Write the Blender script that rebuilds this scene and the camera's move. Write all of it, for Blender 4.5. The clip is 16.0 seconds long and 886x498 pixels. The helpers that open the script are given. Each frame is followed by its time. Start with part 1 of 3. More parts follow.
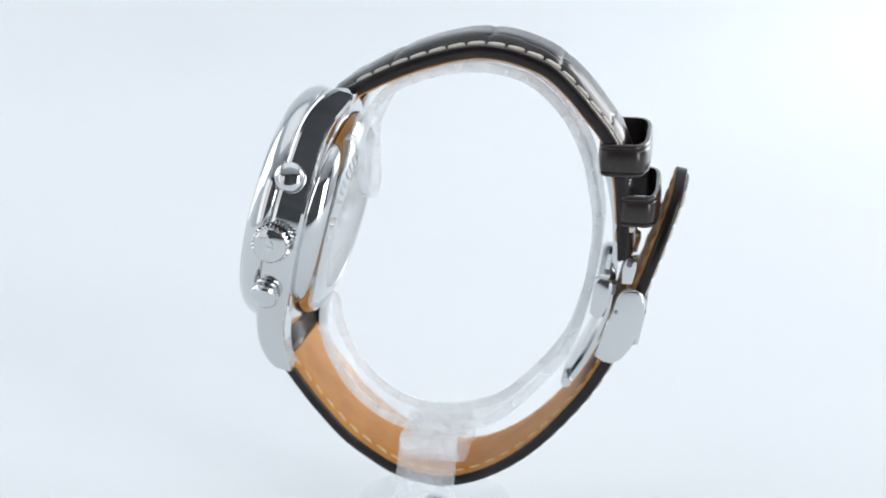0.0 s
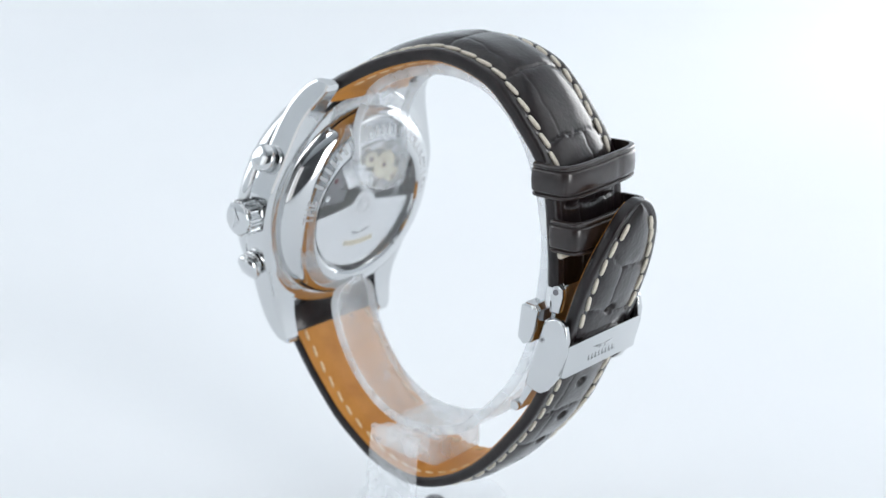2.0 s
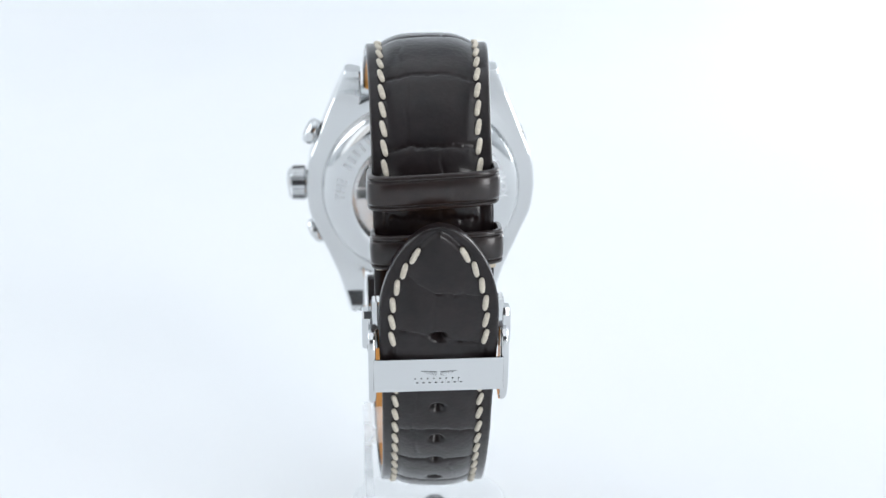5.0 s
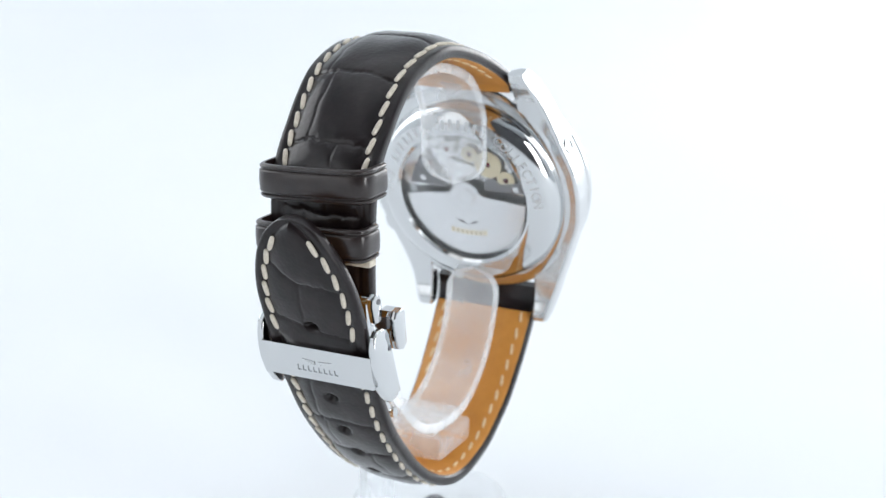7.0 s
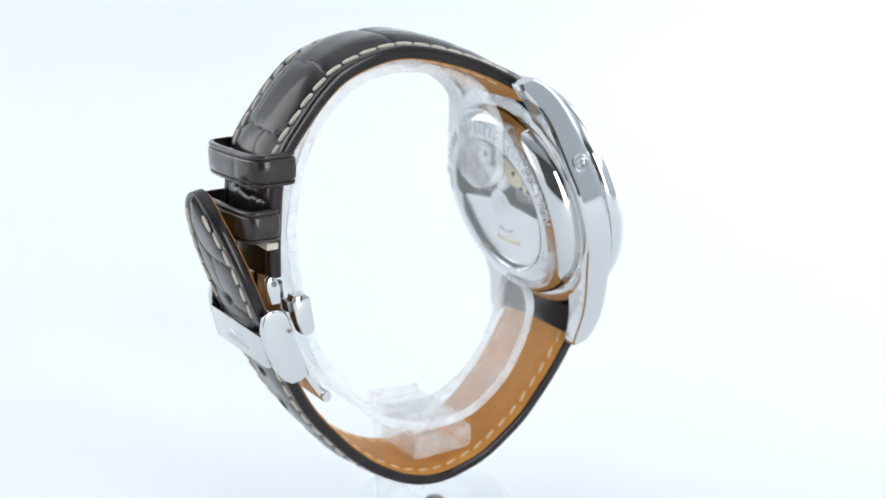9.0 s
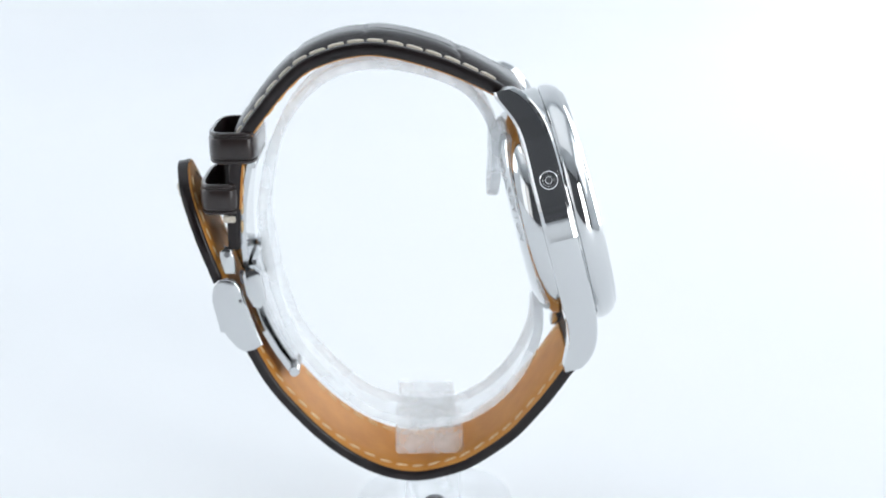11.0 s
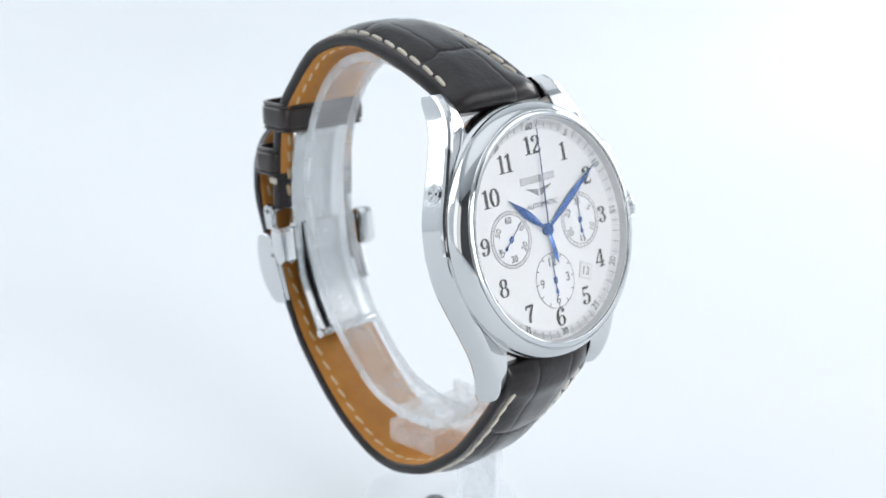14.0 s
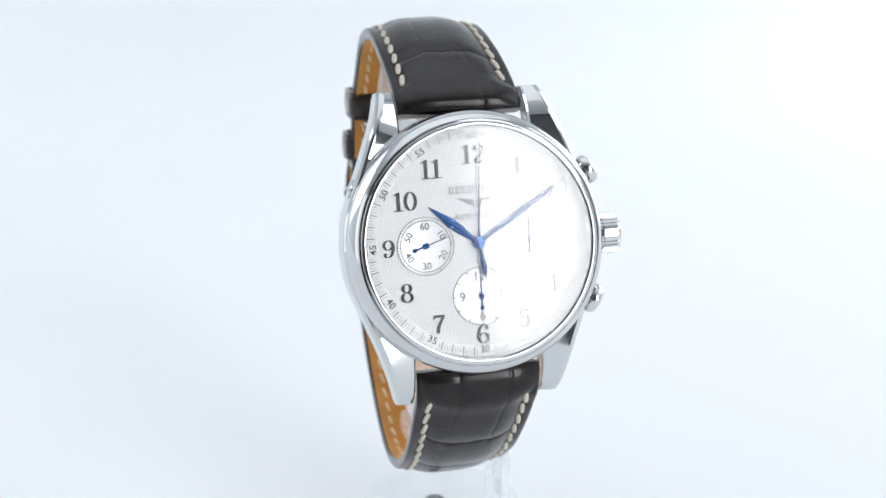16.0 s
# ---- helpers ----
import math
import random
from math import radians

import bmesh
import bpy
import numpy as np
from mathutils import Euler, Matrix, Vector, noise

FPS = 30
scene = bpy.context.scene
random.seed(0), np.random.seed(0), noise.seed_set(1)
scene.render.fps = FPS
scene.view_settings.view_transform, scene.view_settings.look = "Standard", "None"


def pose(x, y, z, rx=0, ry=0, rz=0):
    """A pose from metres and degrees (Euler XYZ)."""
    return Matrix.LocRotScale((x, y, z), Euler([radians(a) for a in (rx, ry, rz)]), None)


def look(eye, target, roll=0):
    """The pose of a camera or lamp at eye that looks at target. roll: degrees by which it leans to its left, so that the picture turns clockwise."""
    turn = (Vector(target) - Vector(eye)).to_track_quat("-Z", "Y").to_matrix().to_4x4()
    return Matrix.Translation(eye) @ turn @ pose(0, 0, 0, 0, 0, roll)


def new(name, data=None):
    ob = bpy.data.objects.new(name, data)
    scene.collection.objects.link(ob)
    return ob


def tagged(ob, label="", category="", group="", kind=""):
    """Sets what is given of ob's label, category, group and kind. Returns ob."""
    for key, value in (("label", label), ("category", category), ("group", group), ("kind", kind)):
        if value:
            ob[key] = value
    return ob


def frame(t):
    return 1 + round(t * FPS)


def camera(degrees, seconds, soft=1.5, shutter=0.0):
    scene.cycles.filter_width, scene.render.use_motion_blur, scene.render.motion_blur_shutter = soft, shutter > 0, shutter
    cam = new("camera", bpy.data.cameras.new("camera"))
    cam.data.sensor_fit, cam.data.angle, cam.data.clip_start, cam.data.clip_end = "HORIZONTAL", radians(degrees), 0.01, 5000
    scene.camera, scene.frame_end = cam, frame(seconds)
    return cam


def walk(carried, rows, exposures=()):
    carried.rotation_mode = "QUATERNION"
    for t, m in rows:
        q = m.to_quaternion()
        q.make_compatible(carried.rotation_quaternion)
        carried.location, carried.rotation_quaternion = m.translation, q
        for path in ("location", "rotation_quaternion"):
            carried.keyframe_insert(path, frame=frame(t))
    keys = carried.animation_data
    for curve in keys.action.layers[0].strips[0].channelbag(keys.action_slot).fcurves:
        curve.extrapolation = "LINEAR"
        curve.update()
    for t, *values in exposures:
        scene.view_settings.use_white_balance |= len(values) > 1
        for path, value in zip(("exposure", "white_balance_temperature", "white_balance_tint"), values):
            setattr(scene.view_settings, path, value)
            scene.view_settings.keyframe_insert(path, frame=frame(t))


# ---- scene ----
# ---- the camera, which stands still before a turntable ----
DROP = 0.124                      # the camera's height over the table
RATE = 15.361                     # degrees that the table turns in a second
cam = camera(33.69, 16.0)
cam.data.dof.use_dof = True
cam.data.dof.focus_distance = 0.212
cam.data.dof.aperture_fstop = 29
EYE = Matrix.Translation((0, -0.2367, DROP)) @ pose(0, 0, 0, 0, 0, -0.434) @ pose(0, 0, 0, -16.5906, 0, 0) @ pose(0, 0, 0, 0, 0.404, 0) @ pose(0, 0, 0, 90, 0, 0)
walk(cam, [(0.0, EYE), (16.0, EYE)], exposures=[(0.0, -0.12), (3.5, -0.02), (7.0, 0.07), (9.0, 0.08), (11.5, 0.0), (16.0, -0.03)])

# ---- light: a white light tent between soft boxes ----
world = bpy.data.worlds.new("studio")
scene.world = world
world.use_nodes = True
world.node_tree.nodes["Background"].inputs[0].default_value = (0.8, 0.9, 1.0, 1)
world.node_tree.nodes["Background"].inputs[1].default_value = 0.05


def soft_box(name, eye, target, wide, high, watts, tint=(0.978, 0.987, 1.0)):
    lamp = bpy.data.lights.new(name, "AREA")
    lamp.shape, lamp.size, lamp.size_y, lamp.energy, lamp.color = "RECTANGLE", wide, high, watts, tint
    ob = new(name, lamp)
    ob.matrix_world = look(eye, target)
    return ob


MID = (0, 0, 0.06)
soft_box("soft_box_front", (0.488, -0.636, 0.24), MID, 0.225, 0.60, 3.5)
soft_box("soft_box_side", (0.585, 0.51, 0.232), (0, 0, 0.10), 0.42, 0.45, 2.9)
soft_box("soft_box_left", (-0.60, -0.56, 0.30), (0, 0, 0.10), 0.52, 0.56, 0.9)
soft_box("soft_box_far", (-1.0, 0.22, 0.46), (0, 0, 0.10), 0.9, 0.9, 5.9)
soft_box("soft_box_near", (1.0, -0.05, 0.60), MID, 0.8, 0.9, 3.0)
soft_box("soft_box_top", (0.0, 0.1, 1.25), (0, 0.1, 0), 1.4, 1.2, 2.5)


# ---- materials ----
def material(name, colour, rough=0.5, metal=0.0, spec=0.5):
    m = bpy.data.materials.new(name)
    m.use_nodes = True
    b = m.node_tree.nodes["Principled BSDF"]
    b.inputs["Base Color"].default_value = (*colour, 1)
    b.inputs["Roughness"].default_value = rough
    b.inputs["Metallic"].default_value = metal
    b.inputs["Specular IOR Level"].default_value = spec
    return m


def node(m, kind, **inputs):
    n = m.node_tree.nodes.new(kind)
    for key, value in inputs.items():
        n.inputs[key.replace("_", " ")].default_value = value
    return n


def link(m, a, out, b, into):
    m.node_tree.links.new(a.outputs[out], b.inputs[into])


def coords(m):
    return node(m, "ShaderNodeTexCoord")


def vary(m, scale, low, high, detail=6.0, into="Base Color"):
    """Two tones mixed by a noise of that scale, in object space."""
    b = m.node_tree.nodes["Principled BSDF"]
    n = node(m, "ShaderNodeTexNoise", Scale=scale, Detail=detail, Roughness=0.6)
    link(m, coords(m), "Object", n, "Vector")
    r = node(m, "ShaderNodeValToRGB")
    r.color_ramp.elements[0].position, r.color_ramp.elements[1].position = 0.3, 0.7
    r.color_ramp.elements[0].color, r.color_ramp.elements[1].color = (*low, 1), (*high, 1)
    link(m, n, "Fac", r, "Fac")
    link(m, r, "Color", b, into)


def relief(m, parts, strength=0.3, distance=0.00005):
    """Bump from a sum of textures: (kind, scale, weight)."""
    b = m.node_tree.nodes["Principled BSDF"]
    co, last = coords(m), None
    for kind, scale, weight in parts:
        if kind == "noise":
            n, out = node(m, "ShaderNodeTexNoise", Scale=scale, Detail=5.0), "Fac"
        else:
            n, out = node(m, "ShaderNodeTexVoronoi", Scale=scale), "Distance"
        link(m, co, "Object", n, "Vector")
        f = node(m, "ShaderNodeMath")
        f.operation = "MULTIPLY_ADD"
        f.inputs[1].default_value = weight
        f.inputs[2].default_value = 0.0
        link(m, n, out, f, 0)
        if last:
            link(m, last, 0, f, 2)
        last = f
    bump = node(m, "ShaderNodeBump", Strength=strength, Distance=distance)
    link(m, last, 0, bump, "Height")
    link(m, bump, "Normal", b, "Normal")


def glass(name, ior, rough, tint=(1, 1, 1)):
    m = material(name, tint, rough)
    b = m.node_tree.nodes["Principled BSDF"]
    b.inputs["Transmission Weight"].default_value = 1.0
    b.inputs["IOR"].default_value = ior
    return m


STEEL = material("polished_steel", (0.64, 0.65, 0.655), 0.06, 1.0)
vary(STEEL, 900, (0.045,) * 3, (0.10,) * 3, into="Roughness")
BRUSHED = material("satin_steel", (0.74, 0.75, 0.76), 0.22, 1.0)
vary(BRUSHED, 1500, (0.20,) * 3, (0.26,) * 3, into="Roughness")
# the same steel with shade put into its base colour
DARK_STEEL = material("shadowed_steel", (0.20, 0.20, 0.21), 0.35, 1.0)
LEATHER = material("dark_brown_alligator", (0.016, 0.0105, 0.0105), 0.32, 0.0, 0.13)
vary(LEATHER, 300, (0.0048, 0.0032, 0.0035), (0.0140, 0.0092, 0.0098))
relief(LEATHER, [("noise", 2400, 1.0), ("cells", 1300, 0.7), ("noise", 420, 1.2)], 0.30, 0.00010)
KEEPER = material("smooth_brown_leather", (0.015, 0.0095, 0.0095), 0.30, 0.0, 0.35)
vary(KEEPER, 400, (0.009, 0.0052, 0.005), (0.023, 0.0142, 0.0132))
relief(KEEPER, [("noise", 1800, 0.6), ("noise", 400, 1.4)], 0.22, 0.0001)
for finished in (LEATHER, KEEPER):
    for key, value in (("Coat Weight", 0.85), ("Coat Roughness", 0.16), ("Coat IOR", 1.35), ("Sheen Weight", 0.02), ("Sheen Roughness", 0.3)):
        finished.node_tree.nodes["Principled BSDF"].inputs[key].default_value = value
LINING = material("tan_calf_lining", (0.52, 0.24, 0.06), 0.55)
vary(LINING, 180, (0.45, 0.178, 0.022), (0.58, 0.252, 0.04))
relief(LINING, [("noise", 3000, 1.0), ("cells", 2200, 0.5)], 0.35, 0.00004)
THREAD = material("cream_thread", (0.60, 0.55, 0.46), 0.75)
vary(THREAD, 3000, (0.46, 0.42, 0.34), (0.70, 0.65, 0.56))
PALE_THREAD = material("pale_thread", (0.70, 0.52, 0.30), 0.75)
vary(PALE_THREAD, 3000, (0.62, 0.43, 0.22), (0.76, 0.60, 0.38))


def film_plastic(name, body, rough):
    """Thin clear plastic: most of the light goes straight through each face, a scuffed share of it is scattered."""
    m = material(name, (0.90, 0.93, 0.95), rough)
    n = m.node_tree.nodes
    mix, clear = n.new("ShaderNodeMixShader"), n.new("ShaderNodeBsdfTransparent")
    clear.inputs[0].default_value = (0.985, 0.99, 0.995, 1)
    worn = node(m, "ShaderNodeTexNoise", Scale=160.0, Detail=4.0)
    link(m, coords(m), "Object", worn, "Vector")
    share = node(m, "ShaderNodeMapRange")
    for key, value in (("From Min", 0.3), ("From Max", 0.7), ("To Min", body * 0.65), ("To Max", body * 1.35)):
        share.inputs[key].default_value = value
    link(m, worn, "Fac", share, "Value")
    link(m, share, "Result", mix, 0)
    link(m, clear, 0, mix, 1)
    link(m, n["Principled BSDF"], 0, mix, 2)
    link(m, mix, 0, n["Material Output"], "Surface")
    return m


ACRYLIC = film_plastic("clear_acrylic", 0.23, 0.12)
# whiter film for added rims that stand in for bright edge lines
EDGE = film_plastic("pale_acrylic_rim", 0.30, 0.22)
FROSTED = film_plastic("scuffed_acrylic", 0.26, 0.07)
CLEAR = film_plastic("polished_acrylic", 0.13, 0.1)
CRYSTAL = glass("sapphire_crystal", 1.50, 0.075)
DIAL = material("silvered_barleycorn", (0.65, 0.66, 0.67), 0.36, 0.2)
SILVER = material("silvered_ring", (0.52, 0.53, 0.54), 0.35, 0.35)
WHITE = material("white_subdial", (0.63, 0.64, 0.65), 0.38, 0.15)
INK = material("black_ink", (0.022, 0.022, 0.025), 0.35)
GREY_INK = material("grey_ink", (0.10, 0.10, 0.11), 0.4)
BLUE = material("blued_steel", (0.028, 0.095, 0.29), 0.22, 0.7)
GOLD = material("gilt_metal", (0.66, 0.58, 0.40), 0.3, 1.0)
RUBY = material("dark_jewel", (0.10, 0.01, 0.02), 0.1)
FAINT = material("light_engraving", (0.66, 0.67, 0.68), 0.09, 1.0)
ENGRAVED = material("engraving", (0.62, 0.63, 0.64), 0.4, 1.0)
PAPER = material("white_sweep", (0.81, 0.845, 0.875), 0.75)
vary(PAPER, 6, (0.805, 0.838, 0.865), (0.825, 0.852, 0.879))
FABRIC = material("tent_fabric", (0.825, 0.86, 0.888), 0.9)
GREY_WALL = material("grey_studio_wall", (0.1, 0.1, 0.105), 0.8)
vary(GREY_WALL, 8, (0.08, 0.08, 0.085), (0.12, 0.12, 0.125))


def dial_relief(m, pitch):
    """The dial's engine-turned pattern: two crossed sets of fine waves."""
    b = m.node_tree.nodes["Principled BSDF"]
    co = coords(m)
    total = None
    for turn in (35, -35):
        mp = node(m, "ShaderNodeMapping")
        mp.inputs["Rotation"].default_value = (0, radians(turn), 0)
        link(m, co, "Object", mp, "Vector")
        w = node(m, "ShaderNodeTexWave", Scale=0.314 / pitch, Distortion=0.0)
        w.bands_direction = "X"
        link(m, mp, "Vector", w, "Vector")
        f = node(m, "ShaderNodeMath")
        f.operation = "MAXIMUM" if total else "ADD"
        link(m, w, "Fac", f, 0)
        f.inputs[1].default_value = 0.0
        if total:
            link(m, total, 0, f, 1)
        total = f
    bump = node(m, "ShaderNodeBump", Strength=0.8, Distance=0.0001)
    link(m, total, 0, bump, "Height")
    link(m, bump, "Normal", b, "Normal")


dial_relief(DIAL, 0.00036)

# ---- building in millimetres: x across the strap, y towards the clasp, z up from the camera's height ----
MM = Matrix.Translation((0, 0, DROP)) @ Matrix.Scale(0.001, 4)
XC = 1.1                           # the watch's middle plane
TILT = radians(14.3)
CT, ST = math.cos(TILT), math.sin(TILT)
# the dial's frame: across, up the dial, out of the dial
FACE = Matrix(((1, 0, 0, XC), (0, ST, -CT, -24.9), (0, CT, ST, -62.4), (0, 0, 0, 1))) @ Matrix.Diagonal((1.02, 1.02, 1, 1))


def mesh_from(bm, name, mat, sharp=0.6):
    bmesh.ops.recalc_face_normals(bm, faces=bm.faces)
    for f in bm.faces:
        f.smooth = True
    for e in bm.edges:
        if len(e.link_faces) == 2 and e.calc_face_angle(0) > sharp:
            e.smooth = False
    me = bpy.data.meshes.new(name)
    bm.to_mesh(me)
    bm.free()
    me.materials.append(mat)
    return me


def part(name, bm, mat, parent, label="", frame_of=None, sharp=0.6):
    bm.transform(MM @ frame_of if frame_of is not None else MM)
    ob = new(name, mesh_from(bm, name, mat, sharp))
    ob.parent = parent
    return tagged(ob, label)


def lathe(profile, segs=96, close=False, wobble=None):
    """A body turned about the third axis from (radius, height) points."""
    bm = bmesh.new()
    rings = []
    for r, h in profile:
        if r < 1e-6:
            rings.append([bm.verts.new((0, 0, h))])
            continue
        ring = []
        for i in range(segs):
            a = 2 * math.pi * i / segs
            k = r * (wobble(i) if wobble else 1)
            ring.append(bm.verts.new((k * math.cos(a), k * math.sin(a), h)))
        rings.append(ring)
    if close:
        rings.append(rings[0])
    for p, q in zip(rings, rings[1:]):
        for i in range(segs):
            j = (i + 1) % segs
            if len(p) == 1 and len(q) == 1:
                continue
            if len(p) == 1:
                bm.faces.new((p[0], q[i], q[j]))
            elif len(q) == 1:
                bm.faces.new((p[i], p[j], q[0]))
            else:
                bm.faces.new((p[i], p[j], q[j], q[i]))
    return bm


def block(x0, x1, y0, y1, z0, z1, bevel=0.3, steps=2):
    bm = bmesh.new()
    bmesh.ops.create_cube(bm, size=1)
    bm.transform(Matrix.Translation(((x0 + x1) / 2, (y0 + y1) / 2, (z0 + z1) / 2)) @ Matrix.Diagonal((x1 - x0, y1 - y0, z1 - z0, 1)))
    if bevel:
        bmesh.ops.bevel(bm, geom=bm.edges[:], offset=bevel, segments=steps, profile=0.5, affect="EDGES")
    return bm


def loft(rings, caps=True):
    """A skin over closed rings of equal count."""
    bm = bmesh.new()
    rows = [[bm.verts.new(p) for p in r] for r in rings]
    n = len(rows[0])
    for p, q in zip(rows, rows[1:]):
        for i in range(n):
            j = (i + 1) % n
            bm.faces.new((p[i], p[j], q[j], q[i]))
    if caps:
        bm.faces.new(rows[0])
        bm.faces.new(rows[-1][::-1])
    return bm


def plate(outline, x0, x1, bevel=0.2, steps=2):
    """A flat plate cut to (y, z) points, from x0 to x1."""
    bm = loft([[(x0, y, z) for y, z in outline], [(x1, y, z) for y, z in outline]])
    if bevel:
        rim = [e for e in bm.edges if abs(e.verts[0].co.x - e.verts[1].co.x) < 1e-6]
        bmesh.ops.bevel(bm, geom=rim, offset=bevel, segments=steps, profile=0.5, affect="EDGES")
    return bm


def flat(points, h0, h1):
    """A flat piece in the dial's frame, between two heights."""
    return loft([[(x, y, h0) for x, y in points], [(x, y, h1) for x, y in points]])


def join(*bms):
    out = bms[0]
    for b in bms[1:]:
        me = bpy.data.meshes.new("tmp")
        b.to_mesh(me)
        b.free()
        out.from_mesh(me)
        bpy.data.meshes.remove(me)
    return out


def lettering(text, size, thick=0.04, bold=0.0, stretch=1.0):
    cu = bpy.data.curves.new("lettering", "FONT")
    cu.body, cu.size, cu.extrude, cu.offset = text, size, thick, bold
    cu.align_x, cu.align_y = "CENTER", "CENTER"
    ob = new("lettering", cu)
    bpy.context.view_layer.update()
    me = bpy.data.meshes.new_from_object(ob.evaluated_get(bpy.context.evaluated_depsgraph_get()))
    bm = bmesh.new()
    bm.from_mesh(me)
    bpy.data.objects.remove(ob)
    bpy.data.curves.remove(cu)
    bpy.data.meshes.remove(me)
    xs, ys = [v.co.x for v in bm.verts], [v.co.y for v in bm.verts]
    bm.transform(Matrix.Diagonal((stretch, 1, 1, 1)) @ Matrix.Translation((-(min(xs) + max(xs)) / 2, -(min(ys) + max(ys)) / 2, 0)))
    return bm


def at(x, y, h=0.0, turn=0.0):
    """A place on the dial: across, up, out, turned anticlockwise in degrees."""
    return FACE @ pose(x, y, h, 0, 0, turn)


def spline(points, step):
    """A smooth run of points through the given ones, evenly spaced."""
    p = np.array(points, float)
    p = np.vstack([2 * p[0] - p[1], p, 2 * p[-1] - p[-2]])
    fine = []
    for i in range(1, len(p) - 2):
        t = np.linspace(0, 1, 40, endpoint=False)[:, None]
        a, b, c, d = p[i - 1:i + 3]
        fine.append(0.5 * (2 * b + (c - a) * t + (2 * a - 5 * b + 4 * c - d) * t ** 2 + (3 * b - a - 3 * c + d) * t ** 3))
    fine = np.vstack(fine + [p[-2][None]])
    run = np.concatenate([[0], np.cumsum(np.linalg.norm(np.diff(fine, axis=0), axis=1))])
    s = np.linspace(0, run[-1], int(run[-1] / step) + 1)
    return s, np.stack([np.interp(s, run, fine[:, k]) for k in (0, 1)], 1)


def ease(v, a, b):
    k = min(max((v - a) / (b - a), 0), 1)
    return k * k * (3 - 2 * k)


def smooth(x, xs, ys):
    """A value read off a smooth curve through the given points."""
    i = int(np.clip(np.searchsorted(xs, x) - 1, 0, len(xs) - 2))
    slope = np.gradient(ys, xs)
    h = xs[i + 1] - xs[i]
    t = (x - xs[i]) / h
    return (2 * t ** 3 - 3 * t ** 2 + 1) * ys[i] + (t ** 3 - 2 * t ** 2 + t) * h * slope[i] + (3 * t ** 2 - 2 * t ** 3) * ys[i + 1] + (t ** 3 - t ** 2) * h * slope[i + 1]


# ---- the setting ----
def sweep():
    """A white sheet: the table top that curves up behind into a backdrop."""
    prof = [(-1.3, 0.0), (-0.8, 0.0), (-0.3, 0.0), (0.1, 0.0), (0.4, 0.0), (0.55, 0.0)]
    for k in range(1, 13):
        a = math.pi / 2 * k / 12
        prof.append((0.55 + 0.35 * math.sin(a), 0.35 - 0.35 * math.cos(a)))
    prof.append((0.90, 1.3))
    n = len(prof)
    tang = [(Vector(prof[min(i + 1, n - 1)]) - Vector(prof[max(i - 1, 0)])).normalized() for i in range(n)]
    under = [(y + 0.01 * t.y, z - 0.01 * t.x) for (y, z), t in zip(prof, tang)]
    bm = bmesh.new()
    rings = []
    for x in np.linspace(-1.05, 1.05, 9):
        rings.append(([bm.verts.new((x, y, z)) for y, z in prof], [bm.verts.new((x, y, z)) for y, z in under]))
    for (p, pu), (q, qu) in zip(rings, rings[1:]):
        for i in range(n - 1):
            bm.faces.new((p[i], q[i], q[i + 1], p[i + 1]))
            bm.faces.new((pu[i], pu[i + 1], qu[i + 1], qu[i]))
        bm.faces.new((p[0], pu[0], qu[0], q[0]))
        bm.faces.new((p[-1], q[-1], qu[-1], pu[-1]))
    ob = new("backdrop", mesh_from(bm, "backdrop", PAPER))
    return tagged(ob, "seamless bluish white paper sweep under and behind", "backdrop", kind="structure")


sweep()


def slab(name, mat, label, x0, x1, y0, y1, z0, z1):
    ob = new(name, mesh_from(block(x0, x1, y0, y1, z0, z1, 0), name, mat))
    return tagged(ob, label, name.split("_")[0], kind="structure")


slab("wall_east", FABRIC, "white fabric side of the light tent", 1.06, 1.10, -0.75, 0.95, 0, 1.3)
slab("wall_west", FABRIC, "white fabric side of the light tent", -1.10, -1.06, -1.00, 0.95, 0, 1.3)
slab("wall_south", GREY_WALL, "plain dark grey wall of the studio behind the camera", -1.10, 1.10, -1.36, -1.32, 0, 1.3)
slab("wall_side_east", GREY_WALL, "plain dark grey wall of the studio beside the camera", 1.06, 1.10, -1.32, -0.75, 0, 1.3)
slab("wall_side_west", GREY_WALL, "plain dark grey wall of the studio beside the camera", -1.10, -1.06, -1.32, -1.00, 0, 1.3)
slab("ceiling", FABRIC, "white fabric roof of the light tent", -1.10, 1.10, -1.36, 0.95, 1.31, 1.35)

# ---- the watch ----
watch = tagged(new("wristwatch"), "polished steel chronograph wristwatch with silver dial and brown alligator strap", "watch")


# the case, turned about the dial's axis
case = part("case", lathe([(17.0, -2.25), (19.3, -2.25), (19.7, -2.7), (19.8, -3.4), (19.8, -6.6), (19.6, -7.2), (19.0, -7.55), (17.2, -7.7), (17.0, -7.0)], 128, True), STEEL, watch, "polished steel case middle", FACE)


# stations along a lug: distance from the middle, outer and inner side, top and underside
LUG = np.array([(0.0, 20.0, 4.0, -2.4, -7.6), (5.0, 19.4, 6.0, -2.4, -7.6), (9.0, 17.95, 8.0, -2.4, -7.6), (12.5, 16.6, 9.2, -2.45, -7.5), (15.5, 15.45, 10.1, -2.6, -7.5), (18.0, 14.55, 10.1, -2.95, -7.8),
                (20.0, 13.9, 10.1, -3.5, -8.4), (22.0, 13.3, 10.1, -4.5, -9.3), (23.2, 12.95, 10.1, -5.5, -9.8), (24.0, 12.7, 10.1, -6.5, -9.8)])


